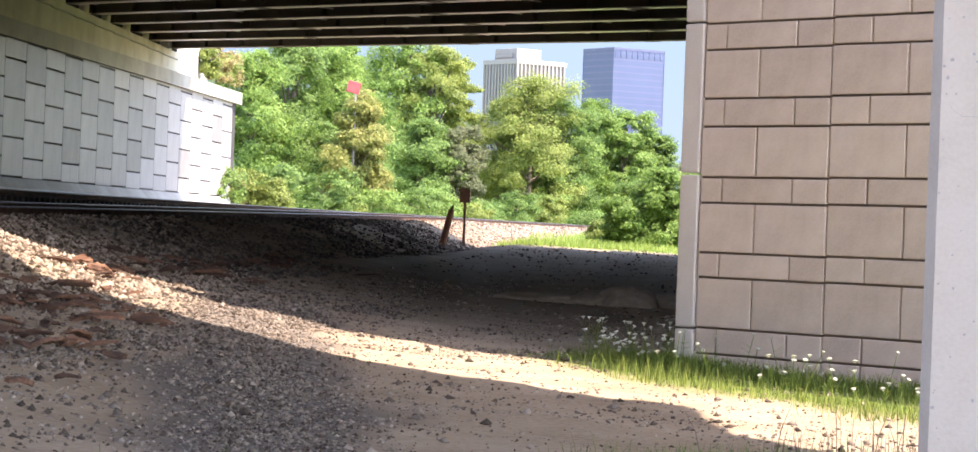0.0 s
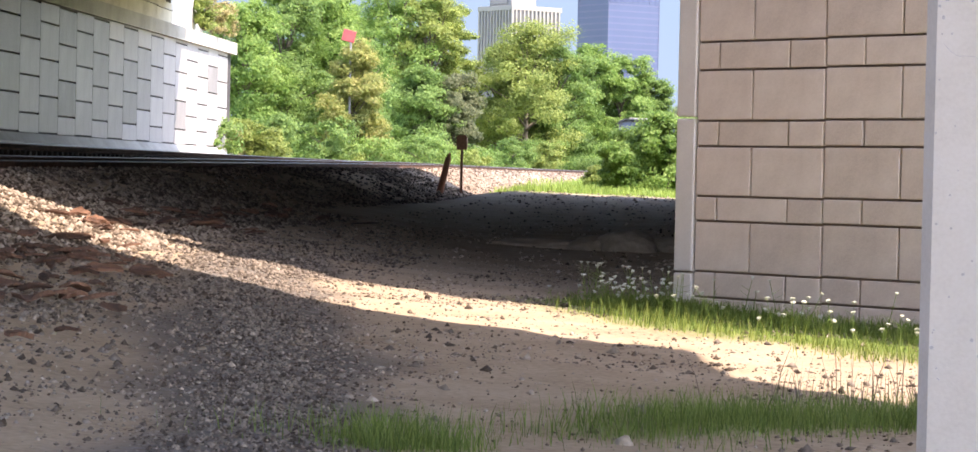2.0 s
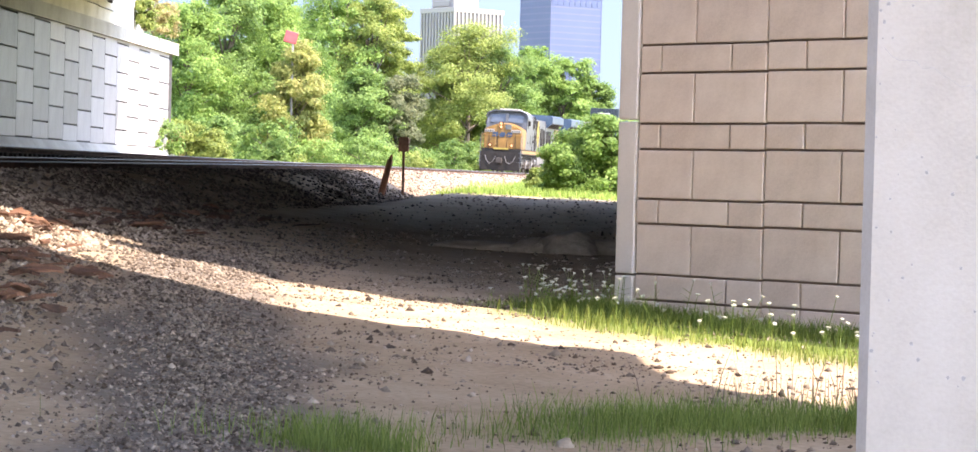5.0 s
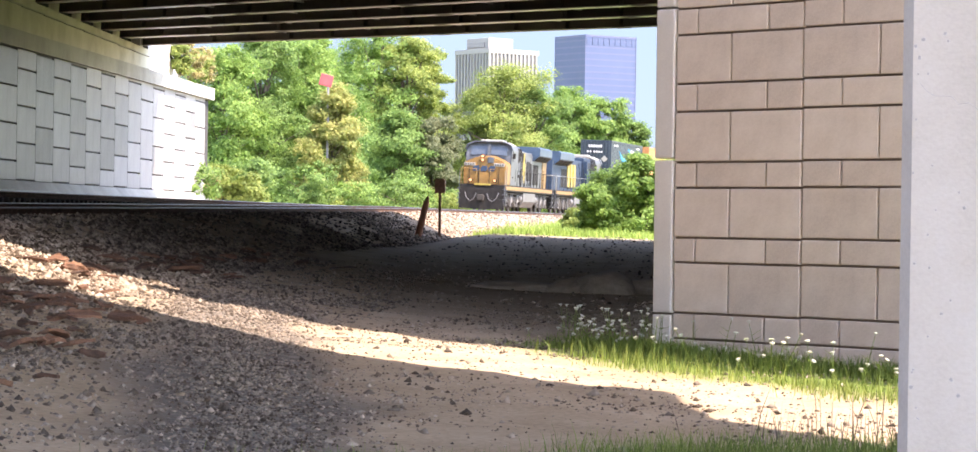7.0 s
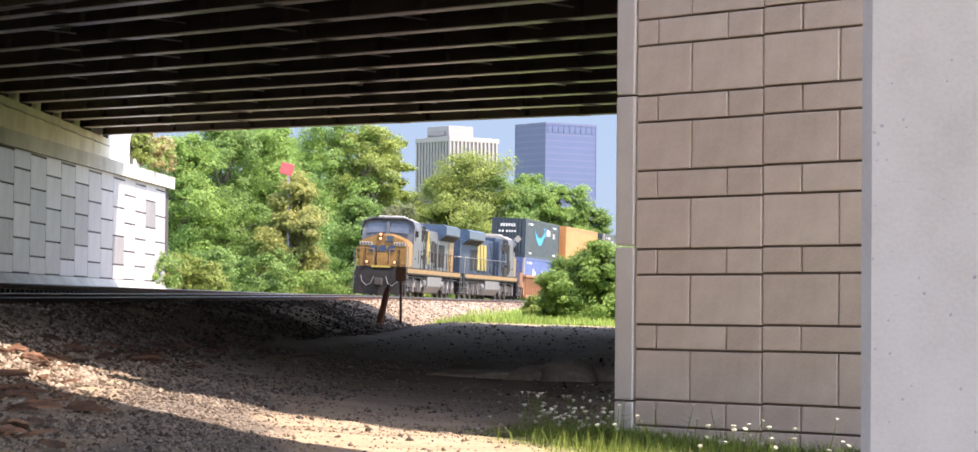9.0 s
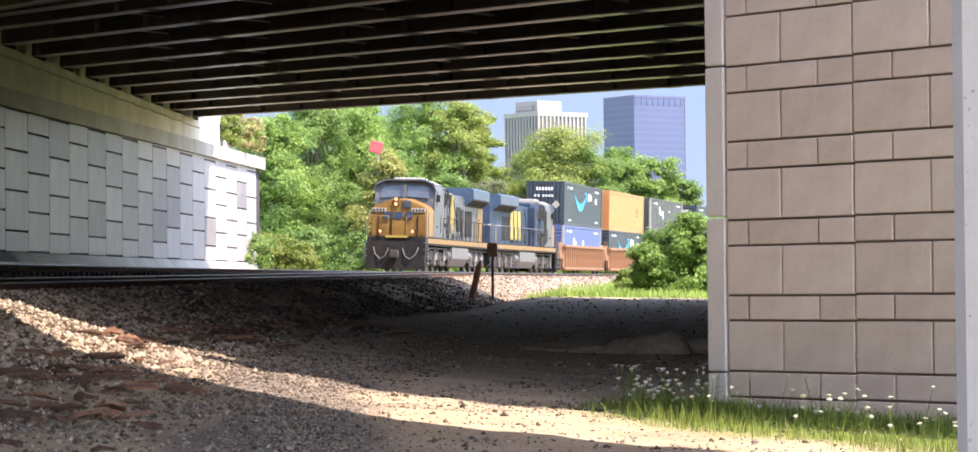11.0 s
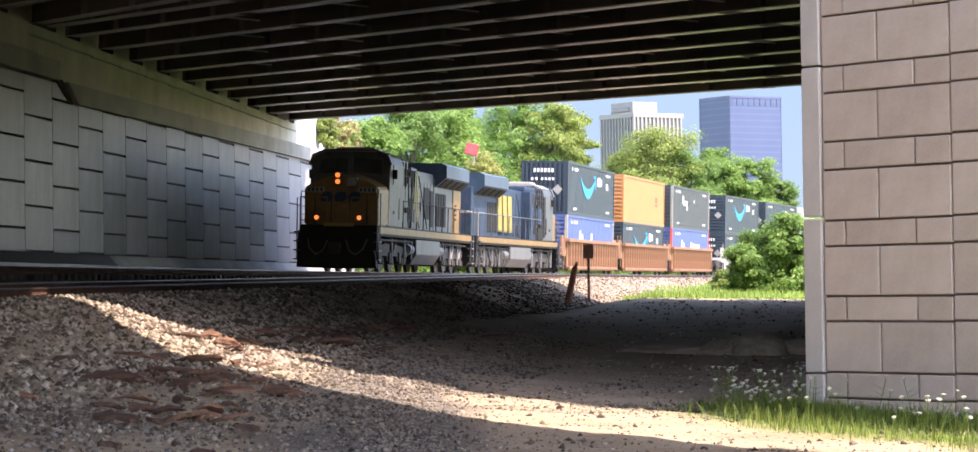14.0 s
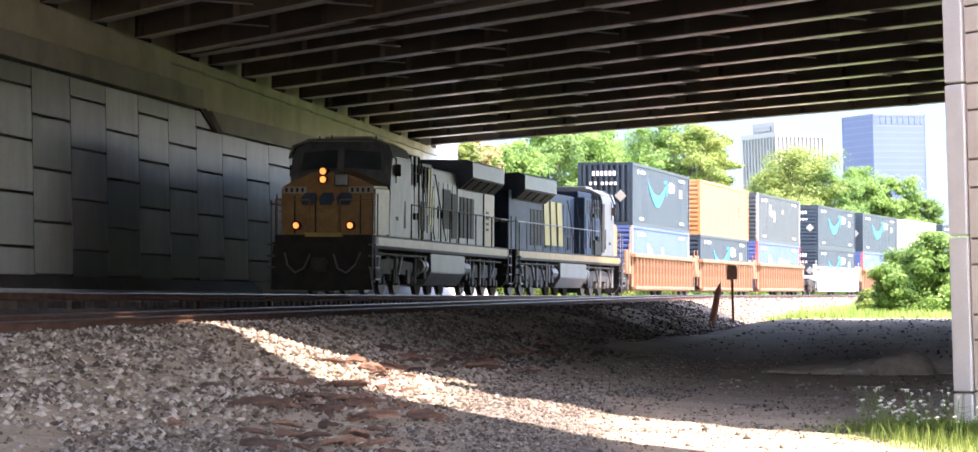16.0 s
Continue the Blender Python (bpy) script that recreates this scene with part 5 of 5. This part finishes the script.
            box(bm, xx - 0.03, xx + 0.045, y0, y1, z0, z1, 0.01)
            add("vent_bay", bm, "loco_black", "black louvred bay")
        bm = bmesh.new()
        for yy in (6.6, 7.2, 8.9, 10.6):
            bm = bmesh.new()
            cyl(bm, (sx * 1.47, yy, 1.75), (sx * (1.47 if yy < 8 else 1.1), yy, 3.9), 0.02, n=5)
            add("grab_iron", bm, "loco_black")
        for z in (2.2, 2.6, 3.0, 3.4, 3.8):
            bm = bmesh.new()
            cyl(bm, (sx * 1.46, 8.45, z), (sx * 1.46, 8.85, z), 0.018, n=5)
            add("ladder_rung", bm, "loco_black")
        bm = bmesh.new()
        cyl(bm, (sx * 1.3, 1.4, 1.2), (sx * 1.3, L - 1.4, 1.2), 0.04, n=6)
        for yy in (7.9, 14.4, 15.0):
            box(bm, sx * 1.2 - 0.15, sx * 1.2 + 0.15, yy, yy + 0.35, 0.5, 1.2, 0.03)
        add("underframe_piping", bm, "loco_under")
    for sx in (-1, 1):
        for yy, zz, w, hh in ((3.3, 2.2, 0.35, 0.12), (4.4, 2.0, 0.22, 0.85), (5.9, 2.3, 0.3, 0.2), (6.35, 2.32, 0.2, 0.2), (7.1, 3.3, 0.16, 0.16)):
            bm = bmesh.new()
            box(bm, sx * 1.5 - 0.03 - (0.05 if yy > 5 else 0), sx * 1.5 + 0.012, yy, yy + w, zz, zz + hh, 0.01)
            add("side_fitting", bm, "loco_black")
        bm = bmesh.new()
        for yy in (5.5, 6.1, 6.7):
            cyl(bm, (sx * 1.44, yy, 3.3), (sx * 1.44, yy, 4.25), 0.035, n=6)
        cyl(bm, (sx * 1.44, 5.4, 3.72), (sx * 1.44, 7.6, 3.72), 0.028, n=6)
        cyl(bm, (sx * 1.44, 7.0, 4.15), (sx * 1.44, 7.7, 2.8), 0.03, n=6)
        add("conduit", bm, "loco_black", "dark pipes along the cabinet")
        for yy in (1.6, 4.4, 7.0, 15.4, 17.2, 19.1):
            bm = bmesh.new()
            cyl(bm, (sx * 1.24, yy, 0.35), (sx * 1.24, yy, 1.3), 0.07, n=8)
            add("damper", bm, "tank_grey", "dusty grey damper")
            bm = bmesh.new()
            cyl(bm, (sx * 1.24, yy + 0.35, 0.6), (sx * 1.24, yy + 0.9, 1.25), 0.05, n=6)
            add("brake_rod", bm, "tank_grey")
    bm = bmesh.new()
    for yy in (10.2, 12.0):
        box(bm, -0.45, 0.45, yy, yy + 1.2, 4.1, 4.35, 0.05)
    box(bm, -0.3, 0.3, 9.0, 9.7, 4.1, 4.5, 0.05)
    add("exhaust_stack", bm, "loco_black")
    bm = bmesh.new()
    box(bm, -1.02, 1.02, 14.6, 20.9, 1.7, 3.95, 0.05)
    rad = add("radiator_body", bm, "loco_grey" if lit else "loco_blue")
    bm = bmesh.new()
    prism(bm, [(-1.05, 3.6), (1.05, 3.6), (1.52, 4.0), (1.52, 4.5), (1.3, 4.6), (-1.3, 4.6), (-1.52, 4.5), (-1.52, 4.0)], 14.7, 20.4)
    add("radiator_wing", bm, "wing_blue", "flared dark blue radiator wing", rad)
    for sx in (-1, 1):
        for k in range(4):
            bm = bmesh.new()
            y0 = 15.0 + 1.4 * k
            m = Matrix.Translation((sx * 1.3, y0 + 0.6, 3.78)) @ pose(0, 0, 0, 0, sx * 50, 0)
            box(bm, -0.02, 0.02, -0.58, 0.58, -0.24, 0.24, m=m)
            add("radiator_screen", bm, "loco_black", "black slanted screen", rad)
        for k in range(4):
            bm = bmesh.new()
            box(bm, sx * 1.02 - 0.02, sx * 1.02 + 0.03, 14.9 + 0.62 * k, 15.4 + 0.62 * k, 1.95, 3.35, 0.012)
            add("louvre", bm, "loco_black", "dark vent louvre", rad)
        # golden shapes on the flank: a slanting stripe and a rear panel, or a tall emblem
        if lit:
            bm = bmesh.new()
            xs = sorted((sx * 1.44, sx * 1.475))
            for y0, z0, z1 in ((7.75, 2.5, 3.95), (8.1, 2.2, 4.0), (8.35, 2.0, 3.3)):
                prism(bm, [(y0, z0), (y0 + 0.2, z0), (y0 + 0.42, z1), (y0 + 0.22, z1)], xs[0], xs[1], "x")
            add("emblem", bm, "loco_gold", "faded golden slanting stripes", cabinet)
            bm = bmesh.new()
            box(bm, sx * 1.03 - 0.01, sx * 1.03 + 0.035, 19.0, 20.85, 1.75, 3.6)
            add("gold_panel", bm, "loco_yellow", "broad golden panel at the rear", rad)
            bm = bmesh.new()
            for z in (2.3, 2.5, 2.7, 2.9):
                box(bm, sx * 1.05 - 0.02, sx * 1.05 + 0.03, 19.3, 19.75, z, z + 0.08)
            add("vent_slot", bm, "loco_black", "", rad)
        else:
            xs = sorted((sx * 1.03, sx * 1.075))
            for y0 in (11.5, 12.75, 14.0):
                bm = bmesh.new()
                prism(bm, [(y0 - 0.15, 2.0), (y0 + 0.75, 2.0), (y0 + 1.05, 3.75), (y0 + 0.15, 3.75)], xs[0], xs[1], "x")
                add("emblem", bm, "loco_gold", "tall golden emblem shape", hood)
            bm = bmesh.new()
            box(bm, sx * 1.5 - 0.03, sx * 1.5 + 0.03, 4.75, 5.28, 1.85, 3.95, 0.02)
            add("cab_door", bm, "loco_black", "dark open cab doorway", cab)
            bm = bmesh.new()
            box(bm, sx * 1.44 - 0.1, sx * 1.44 + 0.06, 5.5, 6.9, 1.72, 2.35, 0.03)
            add("battery_box", bm, "loco_black", "black battery box", cabinet)
        # handrails
        bm = bmesh.new()
        ys = [5.6 + 1.42 * k for k in range(11)]
        for yy in ys:
            cyl(bm, (sx * 1.46, yy, 1.7), (sx * 1.46, yy, 2.75), 0.022, n=5)
        cyl(bm, (sx * 1.46, ys[0], 2.75), (sx * 1.46, ys[-1] + 0.3, 2.75), 0.024, n=6)
        add("handrail", bm, "loco_black" if lit else "loco_grey")
        bm = bmesh.new()
        cyl(bm, (sx * 1.46, L - 0.9, 1.7), (sx * 1.46, L - 0.9, 2.75), 0.025, n=6)
        cyl(bm, (sx * 1.46, L - 0.9, 2.75), (sx * 1.46, ys[-1] + 0.3, 2.75), 0.024, n=6)
        cyl(bm, (sx * 1.46, L - 0.9, 2.75), (sx * 0.5, L - 0.8, 2.75), 0.024, n=6)
        add("handrail", bm, "roofwhite", "pale end handrail")
    bm = bmesh.new()
    prism(bm, [(-1.46, 0.72), (-1.2, 0.32), (1.2, 0.32), (1.46, 0.72), (1.46, 1.3), (-1.46, 1.3)], 8.4, 13.7)
    bmesh.ops.bevel(bm, geom=list(bm.edges), offset=0.02, segments=2, affect="EDGES")
    add("fuel_tank", bm, "tank_grey", "grey steel fuel tank")
    for sx in (-1, 1):
        for yy in (7.5, 7.95, 13.9):
            bm = bmesh.new()
            cyl(bm, (sx * 1.2, yy, 0.9), (sx * 1.2, yy + (0.35 if yy < 9 else 1.0), 0.9), 0.23, n=12)
            add("air_reservoir", bm, "tank_grey")
    bm = bmesh.new()
    cyl(bm, (0.5, 4.6, 4.62), (0.5, 3.9, 4.62), 0.05, 0.1, 8)
    cyl(bm, (0.3, 4.6, 4.66), (0.3, 4.0, 4.66), 0.04, 0.09, 8)
    for xx, yy in ((-0.8, 3.2), (0.9, 3.3), (-0.4, 3.1)):
        cyl(bm, (xx, yy, 4.45), (xx, yy, 4.72), 0.02, n=5)
    add("horn", bm, "loco_black")
    truck(root, 4.3, (2.4, 4.3, 6.2), 0.53)
    truck(root, 18.0, (16.1, 18.0, 19.9), 0.53)
    TRAIN.append((root, s0 + (L if flip else 0), flip))


locomotive(0.0, False, True, "yellow-nosed blue and grey diesel locomotive, headlights lit")
locomotive(22.3, True, False, "blue and grey diesel locomotive running cab rearward")

CL, CW, CH = 16.15, 2.59, 2.896
SHARED = {}
COLS = {"navy": ((0.014, 0.024, 0.034), (0.024, 0.038, 0.051)), "slate": ((0.028, 0.034, 0.038), (0.046, 0.054, 0.06)), "orange": ((0.34, 0.145, 0.05), (0.41, 0.185, 0.07)),
        "blue": ((0.04, 0.07, 0.19), (0.065, 0.105, 0.25)), "cream": ((0.4, 0.4, 0.37), (0.48, 0.48, 0.45))}
for k, (a, b) in COLS.items():
    M["box_" + k] = two("box_" + k, a, b, scale=0.8, rough=0.5, bump=0.05)
WORDS = {"navy": "dark navy steel container with a cyan swoosh", "slate": "dark slate container with pale corner posts", "orange": "bright orange freight container",
         "blue": "periwinkle blue freight container with white lettering bars", "cream": "cream white freight container"}


def container(s0, z, col, style, post=None):
    mat = "box_" + col
    root = thing("container", WORDS[col] + (", lower tier" if z < 1 else ", upper tier"), "container", group="containers on the train")
    bm = bmesh.new()
    box(bm, -CW / 2 + 0.05, CW / 2 - 0.05, 0.08, CL - 0.05, 0.12, CH - 0.05)
    shell = part("shell", bm, mat, root)
    n = 54
    for sx in (-1, 1):
        if ("cor", mat) not in SHARED:
            pts = [(0.3, -0.01)]
            for i in range(n):
                y = 0.35 + i * (CL - 0.7) / n
                pts += [(y, 0.0), (y + 0.03, 0.016), (y + 0.13, 0.016), (y + 0.16, 0.0)]
            pts += [(CL - 0.3, -0.01)]
            bm = bmesh.new()
            lo = [bm.verts.new((b, a, 0.18)) for a, b in pts]
            hi = [bm.verts.new((b, a, CH - 0.13)) for a, b in pts]
            for i in range(len(pts) - 1):
                bm.faces.new((lo[i], lo[i + 1], hi[i + 1], hi[i]))
            SHARED["cor", mat] = mesh_of("side_corrugation", bm, mat)
        part("side_corrugation", SHARED["cor", mat], mat, shell, m=Matrix.Translation((sx * (CW / 2 - 0.045), 0, 0)) @ Matrix.Diagonal((sx, 1, 1, 1)))
    pm = post or mat
    if ("post", pm) not in SHARED:
        bm = bmesh.new()
        box(bm, -0.08, 0.08, 0, 0.16, 0, CH, 0.015)
        SHARED["post", pm] = mesh_of("corner_post", bm, pm)
    for e in (0.0, CL - 0.16):
        for sx in (-1, 1):
            part("corner_post", SHARED["post", pm], pm, root, "pale corner post" if post == "roofwhite" else "", m=Matrix.Translation((sx * (CW / 2 - 0.08), e, 0)))
    bm = bmesh.new()
    for sx in (-1, 1):
        x = sx * (CW / 2 - 0.05)
        box(bm, x - 0.05, x + 0.05, 0.1, CL - 0.1, CH - 0.12, CH)
        box(bm, x - 0.05, x + 0.05, 0.1, CL - 0.1, 0.0, 0.16)
    for e in (0.0, CL - 0.1):
        box(bm, -CW / 2 + 0.1, CW / 2 - 0.1, e, e + 0.1, CH - 0.12, CH)
        box(bm, -CW / 2 + 0.1, CW / 2 - 0.1, e, e + 0.1, 0, 0.16)
    part("rail", bm, mat, root)
    bm = bmesh.new()
    if style == "h":
        for k in range(11):
            box(bm, -CW / 2 + 0.18, CW / 2 - 0.18, 0.0, 0.08, 0.25 + 0.235 * k, 0.38 + 0.235 * k, 0.02)
    else:
        for k in range(9):
            x = -CW / 2 + 0.22 + 0.26 * k
            box(bm, x, x + 0.13, 0.0, 0.09, 0.18, CH - 0.14, 0.02)
    part("front_ribs", bm, mat, root)
    x = CW / 2 - 0.028
    rng = random.Random(int(s0 * 7 + z * 3))
    if col == "navy":
        bm = bmesh.new()
        cy, cz = 6.6, 2.4
        pts = [(cy - 2.5 + 5.0 * k / 16, cz - 1.1 * math.sin(math.pi * (0.06 + 0.88 * k / 16)) ** 0.8) for k in range(17)]
        wd = [0.05 + 0.24 * math.sin(math.pi * k / 16) for k in range(17)]
        prism(bm, [(a, b + w) for (a, b), w in zip(pts, wd)] + [(a, b - w) for (a, b), w in list(zip(pts, wd))[::-1]], x, x + 0.025, "x")
        box(bm, x, x + 0.025, cy + 1.9, cy + 2.75, cz - 0.16, cz)
        box(bm, x, x + 0.025, cy + 2.5, cy + 2.75, cz - 0.75, cz)
        part("swoosh", bm, "cyan", root, "cyan curved swoosh")
    marks = [(2.2, 3.3, 2.45, 2.6), (1.4, 1.6, 2.42, 2.62), (13.0, 14.6, 2.5, 2.62), (1.9, 2.9, 0.3, 0.42), (13.2, 14.4, 0.35, 0.47)]
    if col == "navy":
        marks += [(10.0, 10.9, 1.85, 2.35), (11.1, 11.5, 1.9, 2.3), (13.1, 13.3, 1.7, 2.1), (13.6, 13.8, 1.7, 2.1)]
    elif col == "blue":
        marks += [(4.0, 4.5, 1.2, 2.1), (4.5, 6.0, 1.15, 1.5), (7.9, 8.4, 1.3, 2.0), (4.6, 5.2, 1.5, 1.9)] + ([(8.0 + 0.8 * k, 8.6 + 0.8 * k, 1.35, 1.9) for k in range(5)] if post == "red" else [])
    elif col == "slate":
        marks += [(4.2, 4.7, 1.7, 2.3), (4.7, 6.2, 1.6, 1.95), (5.9, 6.3, 1.3, 1.6), (9, 9.4, 1.9, 2.1)]
    elif col == "orange":
        marks = []
        for zz in (1.25, 1.5, 1.68):
            bar(root, "label_bar", "red", x, 12.4, 13.3, zz, zz + 0.13)
    else:
        marks = []
        bar(root, "emblem", "loco_gold", x, 5.8, 7.4, 1.3, 2.1, "yellow emblem shape")
    for a, b, c, d in marks:
        bar(root, "marking", "white", x, a, b, c, d, "" if a > 4 else "white lettering bar")
    if col == "navy":
        for a, b, c, d in ((-0.62, 0.55, 2.28, 2.5), (-0.75, -0.3, 1.85, 2.0), (-0.2, 0.6, 1.85, 2.0)):
            n = max(2, int((b - a) / 0.18))
            for k in range(n):
                bm = bmesh.new()
                xx = a + (b - a) * k / n
                box(bm, xx, xx + 0.13, -0.02, 0.0, c, d)
                part("marking", bm, "white", root, "white lettering bar")
        bm = bmesh.new()
        box(bm, -0.2, 0.2, -0.025, 0.0, -0.2, 0.2, m=Matrix.Translation((0.72, 0, 1.35)) @ pose(0, 0, 0, 0, 45, 0))
        part("diamond_plate", bm, "roofwhite", root, "pale diamond placard")
        for k in range(9):
            bar(root, "marking", "white", x, 0.03, 0.11, 0.9 + 0.2 * k, 1.03 + 0.2 * k)
    TRAIN.append((root, s0, False, z))


M["well_rust"] = material("well_rust", [(0.25, (0.14, 0.07, 0.035)), (0.5, (0.23, 0.12, 0.065)), (0.8, (0.3, 0.18, 0.11))], scale=1.2, rough=0.75, bump_scale=9)
M["well_grey"] = material("well_grey", [(0.25, (0.3, 0.29, 0.27)), (0.7, (0.45, 0.44, 0.42))], scale=1.2, rough=0.7)


def well_car(s0, mat, label, first, last):
    root = thing("well_car", label, "well car", group="well cars of the train")
    for sx in (-1, 1):
        bm = bmesh.new()
        x = sx * 1.4
        box(bm, x - sx * 0.1 - 0.03, x - sx * 0.1 + 0.03, -0.3, CL + 0.3, 0.42, 1.85)
        box(bm, x - 0.09, x + 0.13, -0.5, CL + 0.5, 1.78, 1.95, 0.02)
        box(bm, x - 0.09, x + 0.11, -0.2, CL + 0.2, 0.3, 0.46, 0.02)
        side = part("well_side", bm, mat, root)
        if ("rib", mat) not in SHARED:
            bm = bmesh.new()
            box(bm, -0.13, 0.07, 0, 0.12, 0.4, 1.82)
            SHARED["rib", mat] = mesh_of("rib", bm, mat)
        for k in range(19):
            part("rib", SHARED["rib", mat], mat, side, m=Matrix.Translation((x + sx * 0.04, 0.1 + k * (CL - 0.35) / 18, 0)))
    bm = bmesh.new()
    box(bm, -1.35, 1.35, 0, CL, 0.24, 0.34)
    part("well_floor", bm, mat, root)
    for y, d in ((-0.3, -1), (CL + 0.3, 1)):
        bm = bmesh.new()
        y2 = y + d * 1.05
        box(bm, -1.3, 1.3, min(y, y2), max(y, y2), 1.0, 1.35, 0.03)
        box(bm, -0.35, 0.35, min(y, y2), max(y, y2), 0.8, 1.75, 0.03)
        for sx in (-1, 1):
            box(bm, sx * 1.2 - 0.06, sx * 1.2 + 0.06, min(y, y2), max(y, y2), 1.3, 2.1, 0.02)
            cyl(bm, (sx * 1.35, y2 - d * 0.1, 0.5), (sx * 1.35, y2 - d * 0.1, 2.4), 0.025, n=5)
        part("end_platform", bm, mat, root)
    c = -1.36 if first else CL + 1.36
    truck(root, c, (c - 0.9, c + 0.9), 0.46, "loco_under", 0.98)
    if first or last:
        c = CL + 1.36
        truck(root, c, (c - 0.9, c + 0.9), 0.46, "loco_under", 0.98)
    TRAIN.append((root, s0, False))


LOAD = [("navy", "v", None, "blue", "roofwhite"), ("orange", "h", None, "navy", None), ("slate", "h", "roofwhite", "blue", "red"),
        ("navy", "h", None, "navy", None), ("navy", "h", None, "blue", "red"), ("cream", "h", None, "navy", None), ("navy", "h", None, "slate", None)]
for i, (top, style, post, bottom, post2) in enumerate(LOAD):
    s0 = 47.83 + 18.88 * i + (3.85 if i >= 3 else 0)
    grey = i >= 3 and i < 4
    well_car(s0, "well_grey" if grey else "well_rust", "weathered grey container well car" if grey else "rust-brown ribbed container well car", i in (0, 3), i in (2, 6))
    container(s0, 0.35, bottom, "h", post2)
    container(s0, 0.35 + CH + 0.008, top, style, post)


def front_at(t):
    """How far the train's nose stands beyond the track's zero."""
    d = 16 - t
    return 11.0 * d - 0.0088 * d * d


def motions():
    for ob, s0, flip, *z in TRAIN:
        up = Matrix.Translation((0, 0, z[0] if z else 0)) @ pose(0, 0, 0, 0, 0, 180 if flip else 0)
        walk(ob, [(t / 2, track_pose(front_at(t / 2) + s0) @ up) for t in range(33)])
    for ob, y, r in WHEELS:
        back = 1 if ob.parent.name.endswith(".001") and ob.parent.name.startswith("locomotive") else -1
        rows = []
        for k in range(0, 481, 2):
            t = k / 30
            roll = back * (front_at(0) - front_at(t)) / r
            rows.append((t, Matrix.Translation((0, y, r)) @ Matrix.Rotation(-roll, 4, "X")))
        walk(ob, rows)


motions()
